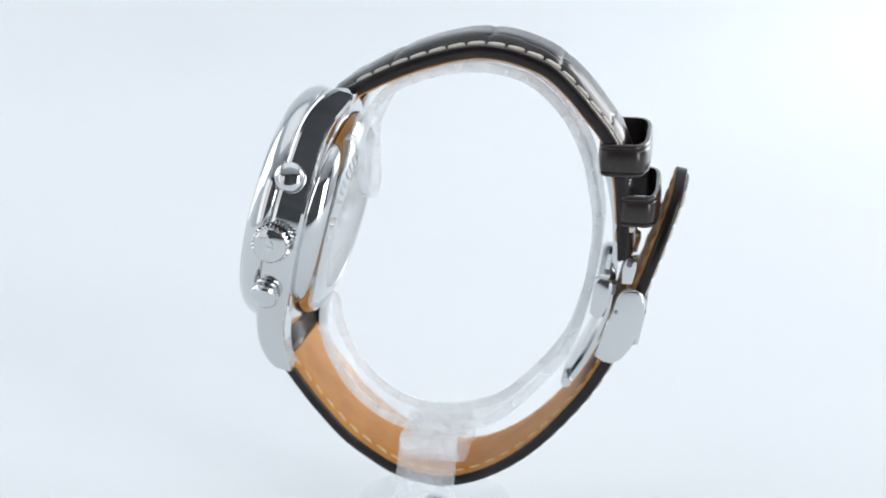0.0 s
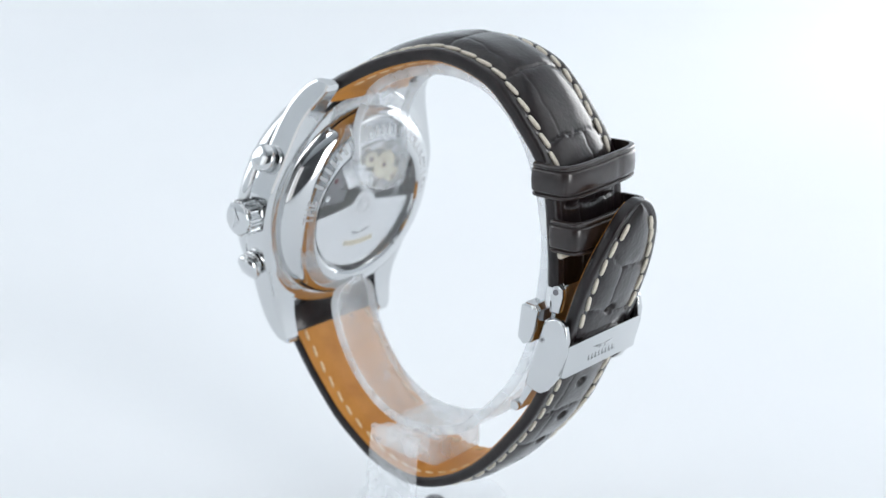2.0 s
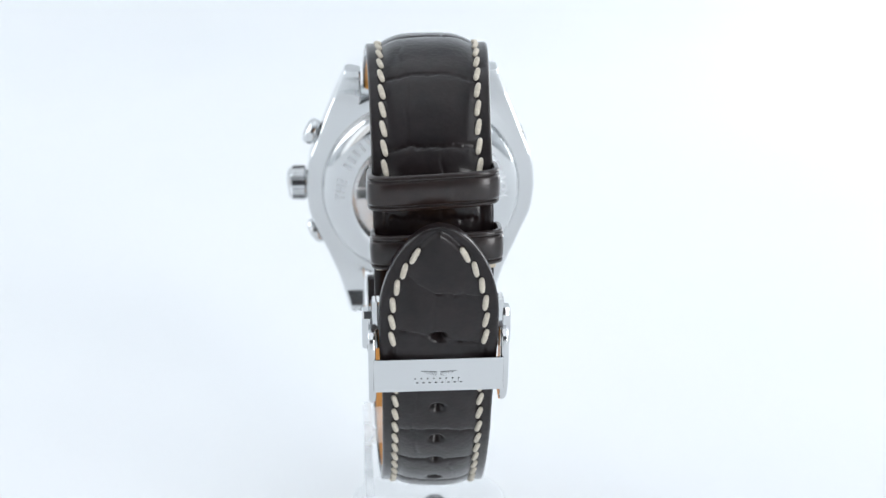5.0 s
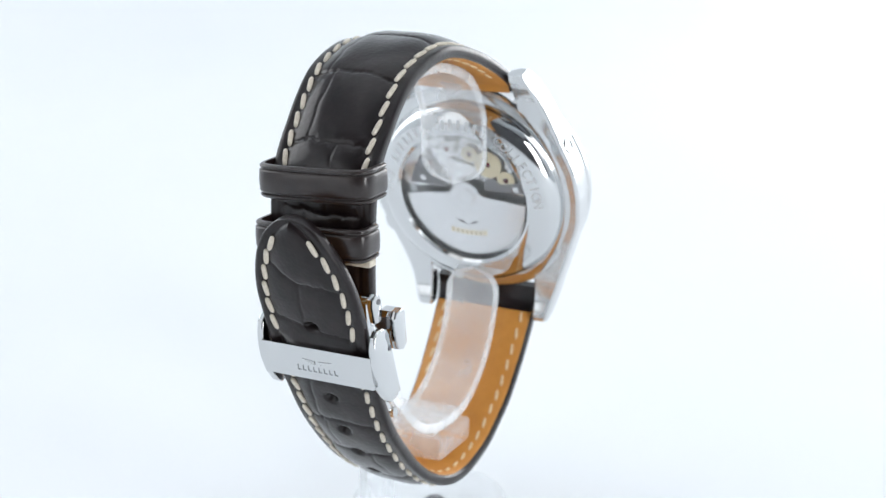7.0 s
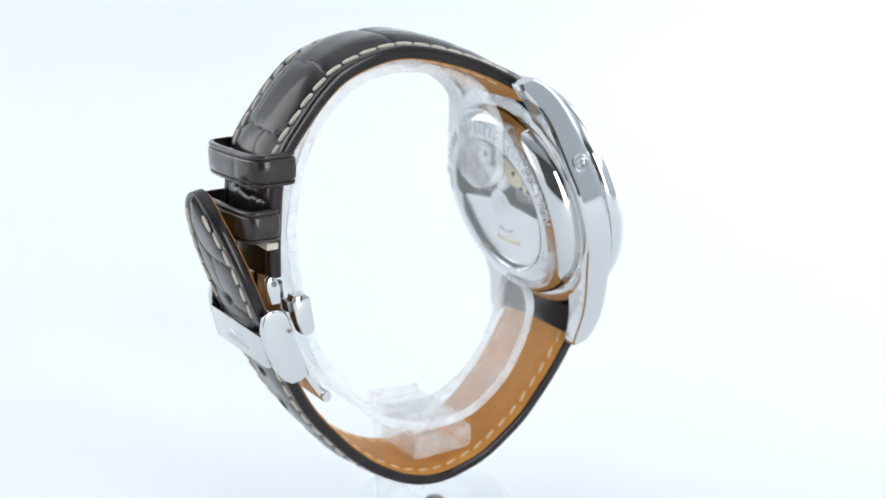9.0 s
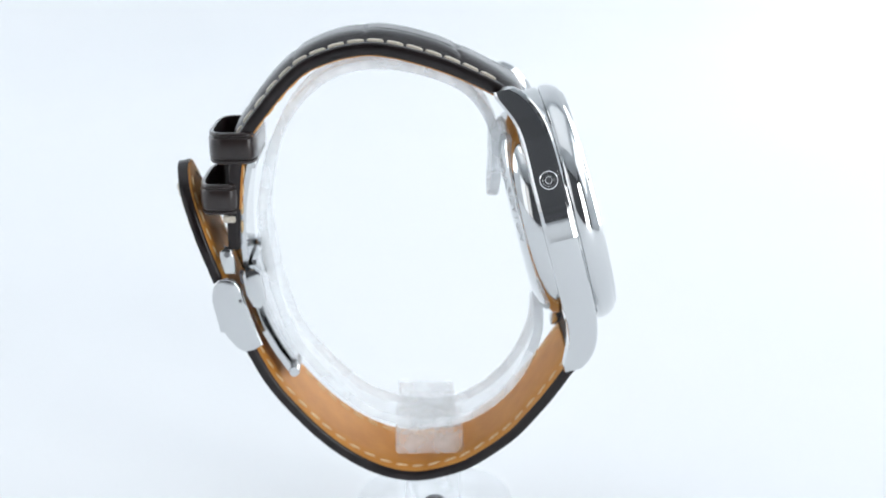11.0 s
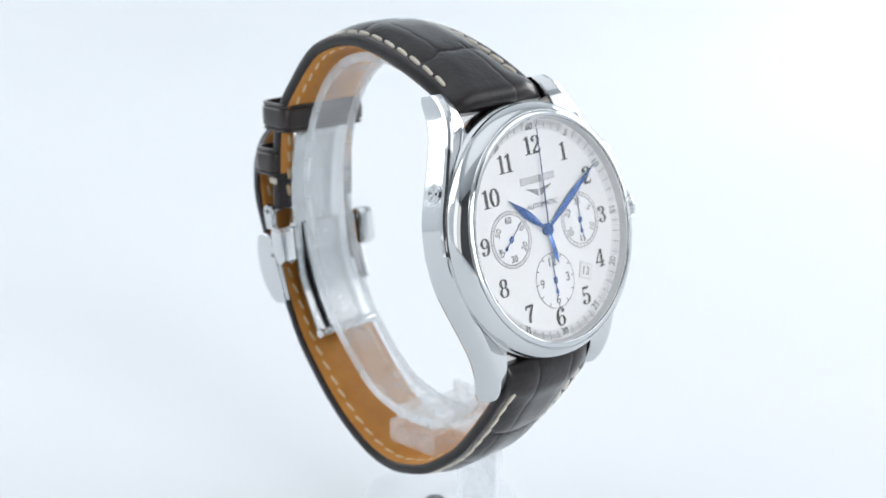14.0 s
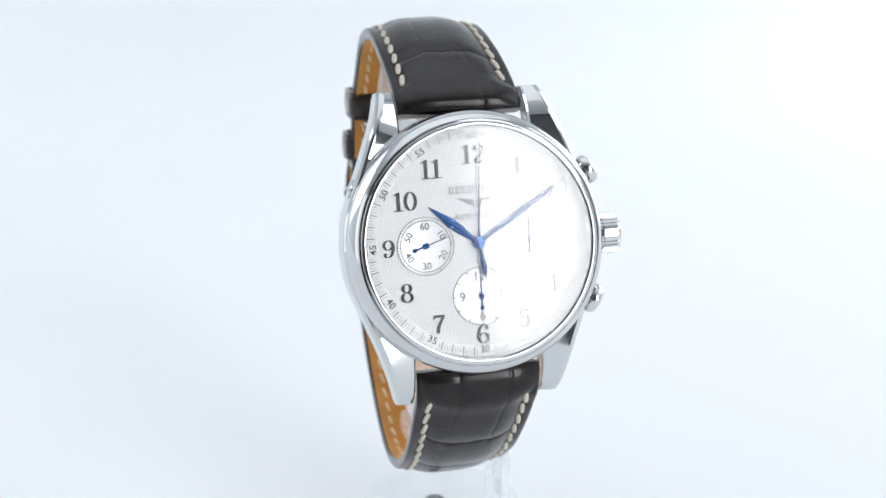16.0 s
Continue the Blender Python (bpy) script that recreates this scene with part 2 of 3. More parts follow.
def lug(sx, sy):
    """A lug drawn out of the case side, its top falling inwards from a ridge."""
    rings = []
    for b in np.linspace(0, 24, 49):
        out, inn, top, low = (smooth(b, LUG[:, 0], LUG[:, k]) for k in (1, 2, 3, 4))
        fall = 0.9 * ease(b, 8, 18)
        if sy > 0:
            b -= 0.7 * ease(b, 15, 22)
        c = 0.5
        ring = [(inn, top - 0.3 - fall), (inn + 0.25, top - fall), (out - 1.25, top - 0.06), (out - 0.9, top), (out - 0.45, top - 0.1), (out - 0.12, top - 0.4), (out, top - 0.9), (out, low + c), (out - 0.15, low + 0.15), (out - c, low), (inn + 0.3, low), (inn, low + 0.3)]
        rings.append([(sx * u, sy * b, n) for u, n in ring])
    return loft(rings)


for sx, sy in ((1, 1), (-1, 1), (1, -1), (-1, -1)):
    part("lug", lug(sx, sy), STEEL, case, frame_of=FACE, sharp=0.17)
part("bezel", lathe([(17.32, -2.3), (19.5, -2.3), (19.75, -1.9), (19.75, -1.3), (19.6, -0.5), (19.2, 0.3), (18.75, 0.85), (18.42, 1.05), (18.30, 0.92), (18.20, 0.95), (18.08, 1.30), (17.75, 1.50), (17.45, 1.52), (17.32, 1.45)], 128, True), STEEL, case, "polished rounded steel bezel", FACE)
part("crystal", lathe([(0, 1.38), (17.2, 1.38), (17.28, 1.3), (17.28, 1.0), (0, 1.0)], 96), CRYSTAL, case, "clear flat crystal over the dial", FACE, 0.15).visible_shadow = False


part("inner_ring", lathe([(17.32, 0.9), (17.15, 0.92), (17.02, -0.42), (17.32, -0.6)], 96, True), SILVER, case, "silver ring under the crystal", FACE)


def crown_teeth(i):
    return 1.0 if i % 4 < 2 else 0.90


SIDE = pose(0, 0, 0, 0, 90, 0)
crown = part("crown", lathe([(0, 19.5), (1.7, 19.5), (1.7, 20.4), (2.6, 20.5), (2.72, 20.8), (2.72, 23.2), (2.55, 23.6), (1.9, 23.8), (0, 23.9)], 104), STEEL, case, "fluted steel crown", FACE @ Matrix.Translation((-0.6, -0.3, -4.0)) @ SIDE)
part("fluting", lathe([(2.74, 20.7), (3.08, 20.9), (3.08, 23.05), (2.74, 23.3)], 112, True, crown_teeth), STEEL, crown, frame_of=FACE @ Matrix.Translation((-0.6, -0.3, -4.0)) @ SIDE, sharp=0.25)
relief_mark = [flat([(s * 0.15, 0.35 - 0.4 * k), (s * (1.9 - 0.5 * k), 0.75 - 0.42 * k), (s * (1.7 - 0.5 * k), 0.45 - 0.42 * k), (s * 0.15, 0.1 - 0.4 * k)], 23.78, 23.98) for k in range(3) for s in (-1, 1)]
part("crown_mark", join(*relief_mark), BRUSHED, crown, "raised winged badge on the crown", FACE @ Matrix.Translation((-0.6, -0.3, -4.0)) @ SIDE @ pose(0, 0, 0, 0, 0, 90))


def pusher(angle):
    f = FACE @ Matrix.Translation((0, 0, -3.9)) @ pose(0, 0, 0, 0, 0, angle) @ SIDE @ Matrix.Translation((0, 0, -1.0))
    p = part("pusher", lathe([(0, 19.3), (1.4, 19.3), (1.4, 21.0), (1.75, 21.05), (1.8, 21.3), (2.2, 21.5), (2.32, 21.8), (2.32, 22.5), (2.1, 22.85), (1.3, 23.2), (0, 23.3)], 48), STEEL, case, "mushroom chronograph pusher", f)
    part("collar", lathe([(1.45, 19.5), (2.1, 19.5), (2.25, 20.3), (2.2, 20.75), (2.0, 21.0), (1.45, 21.0)], 48, True), STEEL, case, frame_of=f)
    return p


pusher(27.4)
pusher(-28.6)
part("corrector", lathe([(0, 0.02), (0.45, 0.02), (0.55, 0.16), (0.72, 0.0), (0.92, 0.0), (1.02, 0.16), (1.3, 0.16), (1.45, 0.02), (1.45, -0.6)], 48), STEEL, case, "round recessed date corrector", FACE @ Matrix.Translation((-18.03, 9.2, -4.9)) @ pose(0, 0, 0, 0, 0, 159.7) @ SIDE)

# the dial and what is printed and set on it
dial = part("dial", lathe([(0, -0.9), (15.6, -0.9), (15.6, -1.4), (0, -1.4)], 128), DIAL, watch, "silvered engine-turned dial", FACE)
part("minute_ring", lathe([(15.4, -0.92), (15.6, -0.86), (17.3, -0.35), (17.35, -0.6), (15.5, -1.2)], 128, True), SILVER, dial, "sloped silver minute ring", FACE)


def tick(r0, r1, wide, angle, h0, h1):
    """A printed stroke along a radius, clockwise from the top."""
    a = radians(90 - angle)
    c, s = math.cos(a), math.sin(a)
    w = wide / 2
    pts = [(r0, -w, h0), (r1, -w, h1), (r1, w, h1), (r0, w, h0)]
    top = [(x * c - y * s, x * s + y * c, h + 0.03) for x, y, h in pts]
    low = [(x, y, h - 0.05) for x, y, h in top]
    return loft([low, top])


for k in range(60):
    if k % 5:
        part("minute_mark", tick(15.75, 16.95, 0.12, 6 * k, -0.80, -0.44), INK, dial, frame_of=FACE)
fine = [tick(16.1, 16.85, 0.07, 1.5 * k, -0.66, -0.5) for k in range(240) if k % 4 and 2 < k % 20 < 18]
tagged(part("fine_marks", join(*fine), GREY_INK, dial, frame_of=FACE), kind="stuff")
for k in range(12):
    a = radians(90 - 30 * (k or 12))
    text = str(5 * k if k else 60)
    over = 4 <= k <= 8
    turn = -30 * k + (180 if over else 0)
    part("minute_figure", lettering(text, 1.55, 0.03, 0.01), INK, dial, frame_of=at(16.0 * math.cos(a), 16.0 * math.sin(a), -0.68, turn) @ pose(0, 0, 0, -16 if over else 16, 0, 0))


def ball(x, y, r):
    return [(x + r * math.cos(a), y + r * math.sin(a)) for a in np.linspace(0, 2 * math.pi, 14, endpoint=False)]


def oval(x, y, rx, ry):
    return [(x + rx * math.sin(a), y + ry * math.cos(a)) for a in np.linspace(0, 2 * math.pi, 17)]


def pen(points, high):
    """A printed stroke, thick where it runs upright and thin where it lies."""
    p = spline(points, 0.03)[1]
    d = np.gradient(p, axis=0)
    d /= np.linalg.norm(d, axis=1)[:, None] + 1e-9
    w = 0.020 + 0.052 * np.abs(d[:, 1]) ** 1.6
    rings = []
    for (x, y), (dx, dy), k in zip(p * high, d, w * high):
        l, r = (x - dy * k, y + dx * k), (x + dy * k, y - dx * k)
        rings.append([(*l, -0.05), (*r, -0.05), (*r, 0.05), (*l, 0.05)])
    return loft(rings)


SIX = [(0.49, 0.80), (0.44, 0.93), (0.32, 0.97), (0.17, 0.86), (0.08, 0.58), (0.08, 0.28), (0.18, 0.06), (0.31, 0.02), (0.45, 0.12), (0.50, 0.30), (0.44, 0.48), (0.31, 0.55), (0.17, 0.48), (0.10, 0.36)]
HOOK = [(0.42, 0.09), (0.25, 0.02), (0.10, 0.09), (0.09, 0.17)]
# each figure: pen strokes, then solid shapes, in a box one high
FIGURES = {
    "0": ([oval(0.29, 0.5, 0.22, 0.47)], []),
    "1": ([], [[(0.15, 0), (0.31, 0), (0.31, 1), (0.22, 1), (0.02, 0.86), (0.02, 0.82), (0.15, 0.85)], [(0.02, 0), (0.44, 0), (0.44, 0.05), (0.02, 0.05)]]),
    "2": ([[(0.10, 0.72), (0.13, 0.88), (0.28, 0.97), (0.44, 0.89), (0.48, 0.71), (0.38, 0.48), (0.20, 0.26), (0.07, 0.06)]], [ball(0.13, 0.73, 0.085), [(0.04, 0), (0.46, 0), (0.53, 0.08), (0.56, 0.25), (0.52, 0.25), (0.46, 0.14), (0.14, 0.13)]]),
    "3": ([[(0.10, 0.80), (0.15, 0.92), (0.28, 0.97), (0.42, 0.88), (0.44, 0.73), (0.36, 0.57), (0.22, 0.53)], [(0.22, 0.53), (0.40, 0.47), (0.49, 0.28), *HOOK]], [ball(0.13, 0.78, 0.08), ball(0.12, 0.19, 0.085)]),
    "4": ([], [[(0.34, 0), (0.50, 0), (0.50, 1), (0.40, 1)], [(0.42, 1), (0.38, 0.98), (0.02, 0.29), (0.07, 0.29)], [(0.02, 0.24), (0.60, 0.24), (0.60, 0.31), (0.02, 0.31)], [(0.24, 0), (0.60, 0), (0.60, 0.05), (0.24, 0.05)]]),
    "5": ([[(0.12, 0.50), (0.26, 0.61), (0.41, 0.54), (0.49, 0.33), *HOOK]], [ball(0.12, 0.19, 0.085), [(0.10, 1), (0.10, 0.48), (0.14, 0.48), (0.15, 0.86), (0.47, 0.86), (0.50, 1)]]),
    "6": ([SIX], [ball(0.46, 0.80, 0.08)]),
    "7": ([[(0.52, 0.92), (0.38, 0.62), (0.27, 0.32), (0.24, 0.02)]], [[(0.05, 0.74), (0.09, 0.74), (0.14, 0.85), (0.54, 0.85), (0.56, 0.99), (0.08, 0.99)]]),
    "8": ([oval(0.29, 0.75, 0.17, 0.22), oval(0.29, 0.27, 0.21, 0.25)], []),
    "9": ([[(0.58 - x, 1 - y) for x, y in SIX]], [ball(0.12, 0.20, 0.08)]),
}


def numeral(text, high):
    """An hour numeral of that height, with thick and thin strokes."""
    pieces, x = [], 0.0
    for ch in text:
        strokes, solids = FIGURES[ch]
        made = [pen(p, high) for p in strokes]
        made += [flat([(u * high, v * high) for u, v in p], -0.05, 0.052 + 0.004 * n) for n, p in enumerate(solids)]
        for b in made:
            b.transform(Matrix.Translation((x, -high / 2, 0)))
        pieces += made
        x += (0.47 if ch == "1" else 0.60) * high
    out = join(*pieces)
    out.transform(Matrix.Diagonal((1.24, 1, 1, 1)) @ Matrix.Translation((-x / 2, 0, 0)))
    return out


HOURS = ((6.95, 11.1), (11.4, 6.5), (13.5, -0.2), (11.1, -6.9), (6.45, -11.9), (-0.1, -13.75), (-6.8, -11.7), (-11.3, -6.7), (-13.6, 0.0), (-10.65, 6.8), (-6.4, 11.3), (0.2, 13.15))
for k, (x, y) in enumerate(HOURS):
    part("numeral", numeral(str(k + 1), 2.8 if k not in (2, 8) else 2.6), INK, dial, "black hour numeral", at(x, y, -0.86))


def subdial(x, y, figures, marks):
    sub = part("subdial", lathe([(0, -0.84), (4.1, -0.84), (4.25, -0.80), (4.4, -0.84), (4.4, -1.0), (0, -1.0)], 72), WHITE, dial, "round white chronograph subdial", at(x, y))
    for r in (4.25, 3.75):
        if marks > 12 or r > 4:
            part("ring", lathe([(r, -0.80), (r + 0.10, -0.78), (r + 0.10, -0.85), (r, -0.85)], 72, True), GREY_INK, dial, frame_of=at(x, y))
    strokes = [tick(3.75, 4.25, (0.17 if marks == 12 else 0.13) if i % 5 == 0 or marks == 12 else 0.07, 360 * i / marks, -0.82, -0.82) for i in range(marks)]
    part("marks", join(*strokes), GREY_INK, dial, frame_of=at(x, y))
    for text, ang in figures:
        a = radians(90 - ang)
        tilt = -ang if len(figures) > 4 else 0
        if len(figures) > 4 and 90 < ang < 270:
            tilt += 180
        part("figure", lettering(text, 1.45 if len(figures) > 4 else 2.0, 0.03, 0.01), GREY_INK, dial, frame_of=at(x + 2.95 * math.cos(a), y + 2.95 * math.sin(a), -0.81, tilt))
    return sub


subdial(-8.0, 0, [(str(10 * k), 60 * k) for k in range(1, 7)], 60)
subdial(8.0, 0, [(str(5 * k), 60 * k) for k in range(1, 7)], 30)
subdial(0, -8.0, [("12", 0), ("3", 90), ("6", 180), ("9", 270)], 12)
# the maker's name and winged badge, as plain shapes
strokes = []
for x in np.linspace(-3.55, 3.55, 8):
    strokes += [flat([(x + u, 7.45 + v), (x + u + w, 7.45 + v), (x + u + w, 7.45 + v + h), (x + u, 7.45 + v + h)], -0.88, -0.84 + 0.004 * n) for n, (u, v, w, h) in enumerate(((-0.30, 0, 0.13, 1.0), (0.22, 0, 0.08, 1.0), (-0.36, -0.02, 0.72, 0.07), (-0.36, 0.95, 0.72, 0.07)))]
part("maker_mark", join(*strokes), GREY_INK, dial, "maker's name as plain strokes", FACE)
wing = [flat([(s * 0.2, 6.35 - 0.30 * k), (s * (2.9 - 0.62 * k), 6.75 - 0.32 * k), (s * (2.6 - 0.62 * k), 6.52 - 0.32 * k), (s * 0.2, 6.15 - 0.30 * k)], -0.88, -0.84) for k in range(4) for s in (-1, 1)]
part("badge", join(*wing), GREY_INK, dial, "small winged badge", FACE)
part("automatic_lettering", lettering("AUTOMATIC", 1.15, 0.02, 0.0, 1.06), GREY_INK, dial, frame_of=at(0.1, 3.95, -0.85))
# date window, turned with the half hour
part("date_frame", loft([[(x, y, h) for x, y in ((-1.4, -1.3), (1.4, -1.3), (1.4, 1.3), (-1.4, 1.3))] for h in (-0.9, -0.8)]), SILVER, dial, "date window frame", at(7.3, -8.1, 0, -22))
part("date_disc", loft([[(x, y, h) for x, y in ((-1.15, -1.05), (1.15, -1.05), (1.15, 1.05), (-1.15, 1.05))] for h in (-0.9, -0.77)]), WHITE, dial, "white date disc", at(7.3, -8.1, 0, -22))
part("date_figure", lettering("13", 1.9, 0.03, 0.0), GREY_INK, dial, frame_of=at(7.3, -8.1, -0.75, -22))


def hand(name, outline, angle, h, x=0.0, y=0.0, thick=0.16, label=""):
    """A hand with its middle ridge; outline: (length, half width)."""
    rings = []
    for r, w in outline:
        rings.append([(-w, r, h), (0, r, h + thick), (w, r, h), (0, r, h - 0.04)])
    return part(name, loft(rings), BLUE, watch, label, at(x, y, 0, -angle), sharp=0.3)


hand("hour_hand", [(0, 0.25), (0.9, 0.30), (3.5, 0.66), (5.2, 0.72), (7.0, 0.42), (9.3, 0.05)], -51.8, -0.62, label="blued leaf hour hand")
hand("minute_hand", [(0, 0.25), (0.9, 0.28), (5, 0.52), (8.0, 0.58), (11.5, 0.36), (15.3, 0.05)], 58.6, -0.42, label="blued leaf minute hand")
hand("chronograph_tail", [(0, 0.2), (1.0, 0.24), (3.4, 0.5), (4.2, 0.48), (5.4, 0.05)], 172.0, -0.2, label="short leaf tail of the chronograph hand")
hand("chronograph_hand", [(-0.6, 0.2), (0, 0.17), (6, 0.11), (15.6, 0.04)], 4.0, -0.22, label="thin blued chronograph seconds hand")
part("hub", lathe([(0, 0.0), (0.5, -0.02), (0.95, -0.12), (1.0, -0.5), (0.9, -0.9), (0, -0.9)], 40), BLUE, watch, frame_of=FACE)
SUB = [(-2.3, 0.03), (-1.9, 0.36), (-1.3, 0.12), (-0.5, 0.12), (-0.42, 0.42), (0.42, 0.42), (0.5, 0.10), (3.85, 0.04)]
hand("small_hand", SUB, 1.0, -0.72, 8.0, 0, 0.1)
hand("small_hand", SUB, 0.0, -0.72, 0, -8.0, 0.1)
# the running seconds, about its own pivot
bm = loft([[(-w, r, 0), (0, r, 0.1), (w, r, 0), (0, r, -0.04)] for r, w in SUB])
bm.transform(Matrix.Scale(0.001, 4))
seconds_hand = new("seconds_hand", mesh_from(bm, "seconds_hand", BLUE, 0.3))
seconds_hand.parent = watch
tagged(seconds_hand, "small blued running seconds hand")
PIVOT = (MM @ FACE @ Matrix.Translation((-8.0, 0, -0.72)) @ Matrix.Scale(1000, 4))

# the back: polished ring, engraving, glass and the movement behind it
back = part("case_back", lathe([(11.9, -9.9), (12.0, -11.3), (12.5, -11.6), (13.0, -11.5), (15.2, -10.9), (16.3, -10.2), (17.0, -9.2), (17.3, -8.2), (17.3, -7.5), (11.9, -7.5)], 128, True), STEEL, watch, "polished exhibition case back", FACE)
part("back_glass", lathe([(0, -11.35), (11.95, -11.35), (11.95, -10.8), (0, -10.8)], 72), CRYSTAL, back, "clear case back glass", FACE).visible_shadow = False
part("base_plate", lathe([(0, -8.4), (11.9, -8.4), (11.9, -7.9), (0, -7.9)], 72), BRUSHED, back, frame_of=FACE)
BACK = FACE @ pose(0, 0, 0, 0, 180, 0)
half = [(11.3 * math.cos(a), 11.3 * math.sin(a)) for a in np.linspace(math.pi + 0.05, 2 * math.pi - 0.05, 40)]
hubp = [(2.6 * math.cos(a), 2.6 * math.sin(a)) for a in np.linspace(0.3, math.pi - 0.3, 14)]
part("rotor", flat(half + [(3.2, 0.4)] + hubp + [(-3.2, 0.4)], 9.7, 10.2), BRUSHED, back, "brushed steel winding rotor", BACK)
part("bearing", lathe([(0, 10.4), (0.7, 10.4), (0.75, 10.3), (1.2, 10.3), (1.25, 10.42), (1.6, 10.42), (1.65, 10.3), (2.1, 10.25), (2.1, 9.8), (0, 9.8)], 48, wobble=lambda i: 1.0 if i % 8 < 5 else 0.96), BRUSHED, back, frame_of=BACK)
part("bearing_ring", lathe([(2.75, 10.26), (2.9, 10.26), (2.9, 10.15), (2.75, 10.15)], 48, True), BRUSHED, back, frame_of=BACK)


def gear(x, y, r, teeth, h, mat):
    g = part("gear", lathe([(0, h), (r, h), (r, h - 0.3), (0, h - 0.3)], teeth * 4, wobble=lambda i: 1.0 if i % 4 < 2 else 0.93), mat, back, frame_of=BACK @ Matrix.Translation((x, y, 0)))
    part("jewel", lathe([(0, h + 0.12), (0.35, h + 0.12), (0.5, h), (0.5, h - 0.1), (0, h - 0.1)], 24), RUBY, back, frame_of=BACK @ Matrix.Translation((x, y, 0)))
    return g


gear(4.6, 6.2, 2.6, 32, 9.3, GOLD)
gear(1.2, 7.8, 1.5, 20, 9.2, GOLD)
gear(7.6, 3.4, 1.7, 22, 9.1, GOLD)
gear(-6.6, 5.3, 2.4, 30, 9.1, DARK_STEEL)
gear(-3.0, 8.4, 1.6, 20, 9.2, BRUSHED)
# the two DARK_STEEL bridges carry their shade in the colour
part("bridge", flat([(-11.0, 1.2), (-4.0, 0.9), (-3.4, 3.0), (-6.0, 3.4), (-9.6, 5.0)], 8.6, 9.0), DARK_STEEL, back, "movement bridge in steel darkened for shade", BACK)
part("bridge", flat([(-3.2, 3.0), (2.5, 3.2), (3.0, 5.2), (-0.5, 6.0), (-3.0, 6.6), (-5.2, 8.6), (-6.2, 8.0)], 8.6, 9.15), BRUSHED, back, "silver movement bridge", BACK)
part("bridge", flat([(3.4, 1.0), (10.8, 1.2), (10.4, 3.2), (6.6, 2.6), (5.2, 3.6), (3.6, 3.0)], 8.6, 9.1), DARK_STEEL, back, "movement bridge in steel darkened for shade", BACK)
for x, y in ((-8.3, 2.4), (2.0, 4.2), (8.8, 5.6), (-1.4, 9.8), (9.4, 2.0), (6.2, 9.0)):
    part("screw", lathe([(0, 9.35), (0.55, 9.35), (0.6, 9.2), (0.6, 8.8), (0, 8.8)], 20), STEEL, back, frame_of=BACK @ Matrix.Translation((x, y, 0)))
mark = [flat([(s * 0.1, -5.4), (s * 1.2, -4.75), (s * 2.5, -4.6), (s * 1.2, -5.1)], 10.2, 10.25) for s in (-1, 1)]
part("rotor_badge", join(*mark), GREY_INK, back, "winged badge on the rotor", BACK)
part("rotor_mark", join(*[flat([(x, -7.5 + 0.03 * x * x), (x + 0.62, -7.5 + 0.03 * x * x), (x + 0.62, -6.6 + 0.03 * x * x), (x, -6.6 + 0.03 * x * x)], 10.2, 10.25) for x in np.linspace(-3.4, 2.8, 8)]), GOLD, back, "gilt maker's name as plain bars", BACK)
# the ring of words: the readable ones lettered, the maker's as bars
words = [("T", 0), ("H", 0), ("E", 0), (" ", 0)] + [("|", 1)] * 8 + [(" ", 0)] + [("|", 1)] * 6 + [(" ", 0)] + [(c, 0) for c in "COLLECTION"]
span = 176.0
for i, (ch, bar) in enumerate(words):
    if ch == " ":
        continue
    a = 90 + span / 2 - span * i / (len(words) - 1)
    f = BACK @ pose(0, 0, 0, 0, 0, a - 90) @ Matrix.Translation((0, 14.1, 11.22)) @ pose(0, 0, 0, -15, 0, 0)
    part("letter", flat([(-0.3, -0.85), (0.3, -0.85), (0.3, 0.85), (-0.3, 0.85)], 0, 0.08) if bar else lettering(ch, 2.4, 0.05, 0.05, 0.88), ENGRAVED, back, frame_of=f)

# ---- the strap ----
UPPER = [(-14.4, -44.2), (-13.4, -42.6), (-11.6, -41.4), (-8.4, -39.7), (-4.0, -37.7), (0.5, -36.1), (5.0, -34.9), (9.5, -34.3), (14.0, -34.8), (18.2, -36.1), (21.3, -37.7), (24.6, -40.7), (27.4, -44.0), (29.9, -47.2), (31.6, -50.2), (32.6, -54.0), (33.1, -59.0), (33.4, -64.0), (33.5, -68.0)]
LOWER = [(-24.9, -82.6), (-25.2, -84.9), (-24.6, -87.9), (-22.9, -90.4), (-21.0, -93.2), (-18.6, -96.4), (-14.1, -101.6), (-9.4, -105.3), (-5.0, -107.9), (0.5, -109.4), (5.0, -109.3), (10.0, -107.7), (15.0, -104.9), (19.7, -101.0), (24.3, -95.9), (28.2, -90.8), (31.4, -85.4),
         (33.6, -81.0), (35.0, -77.0), (36.4, -73.0), (38.0, -68.5), (39.7, -63.6), (41.2, -59.0), (42.0, -55.0)]


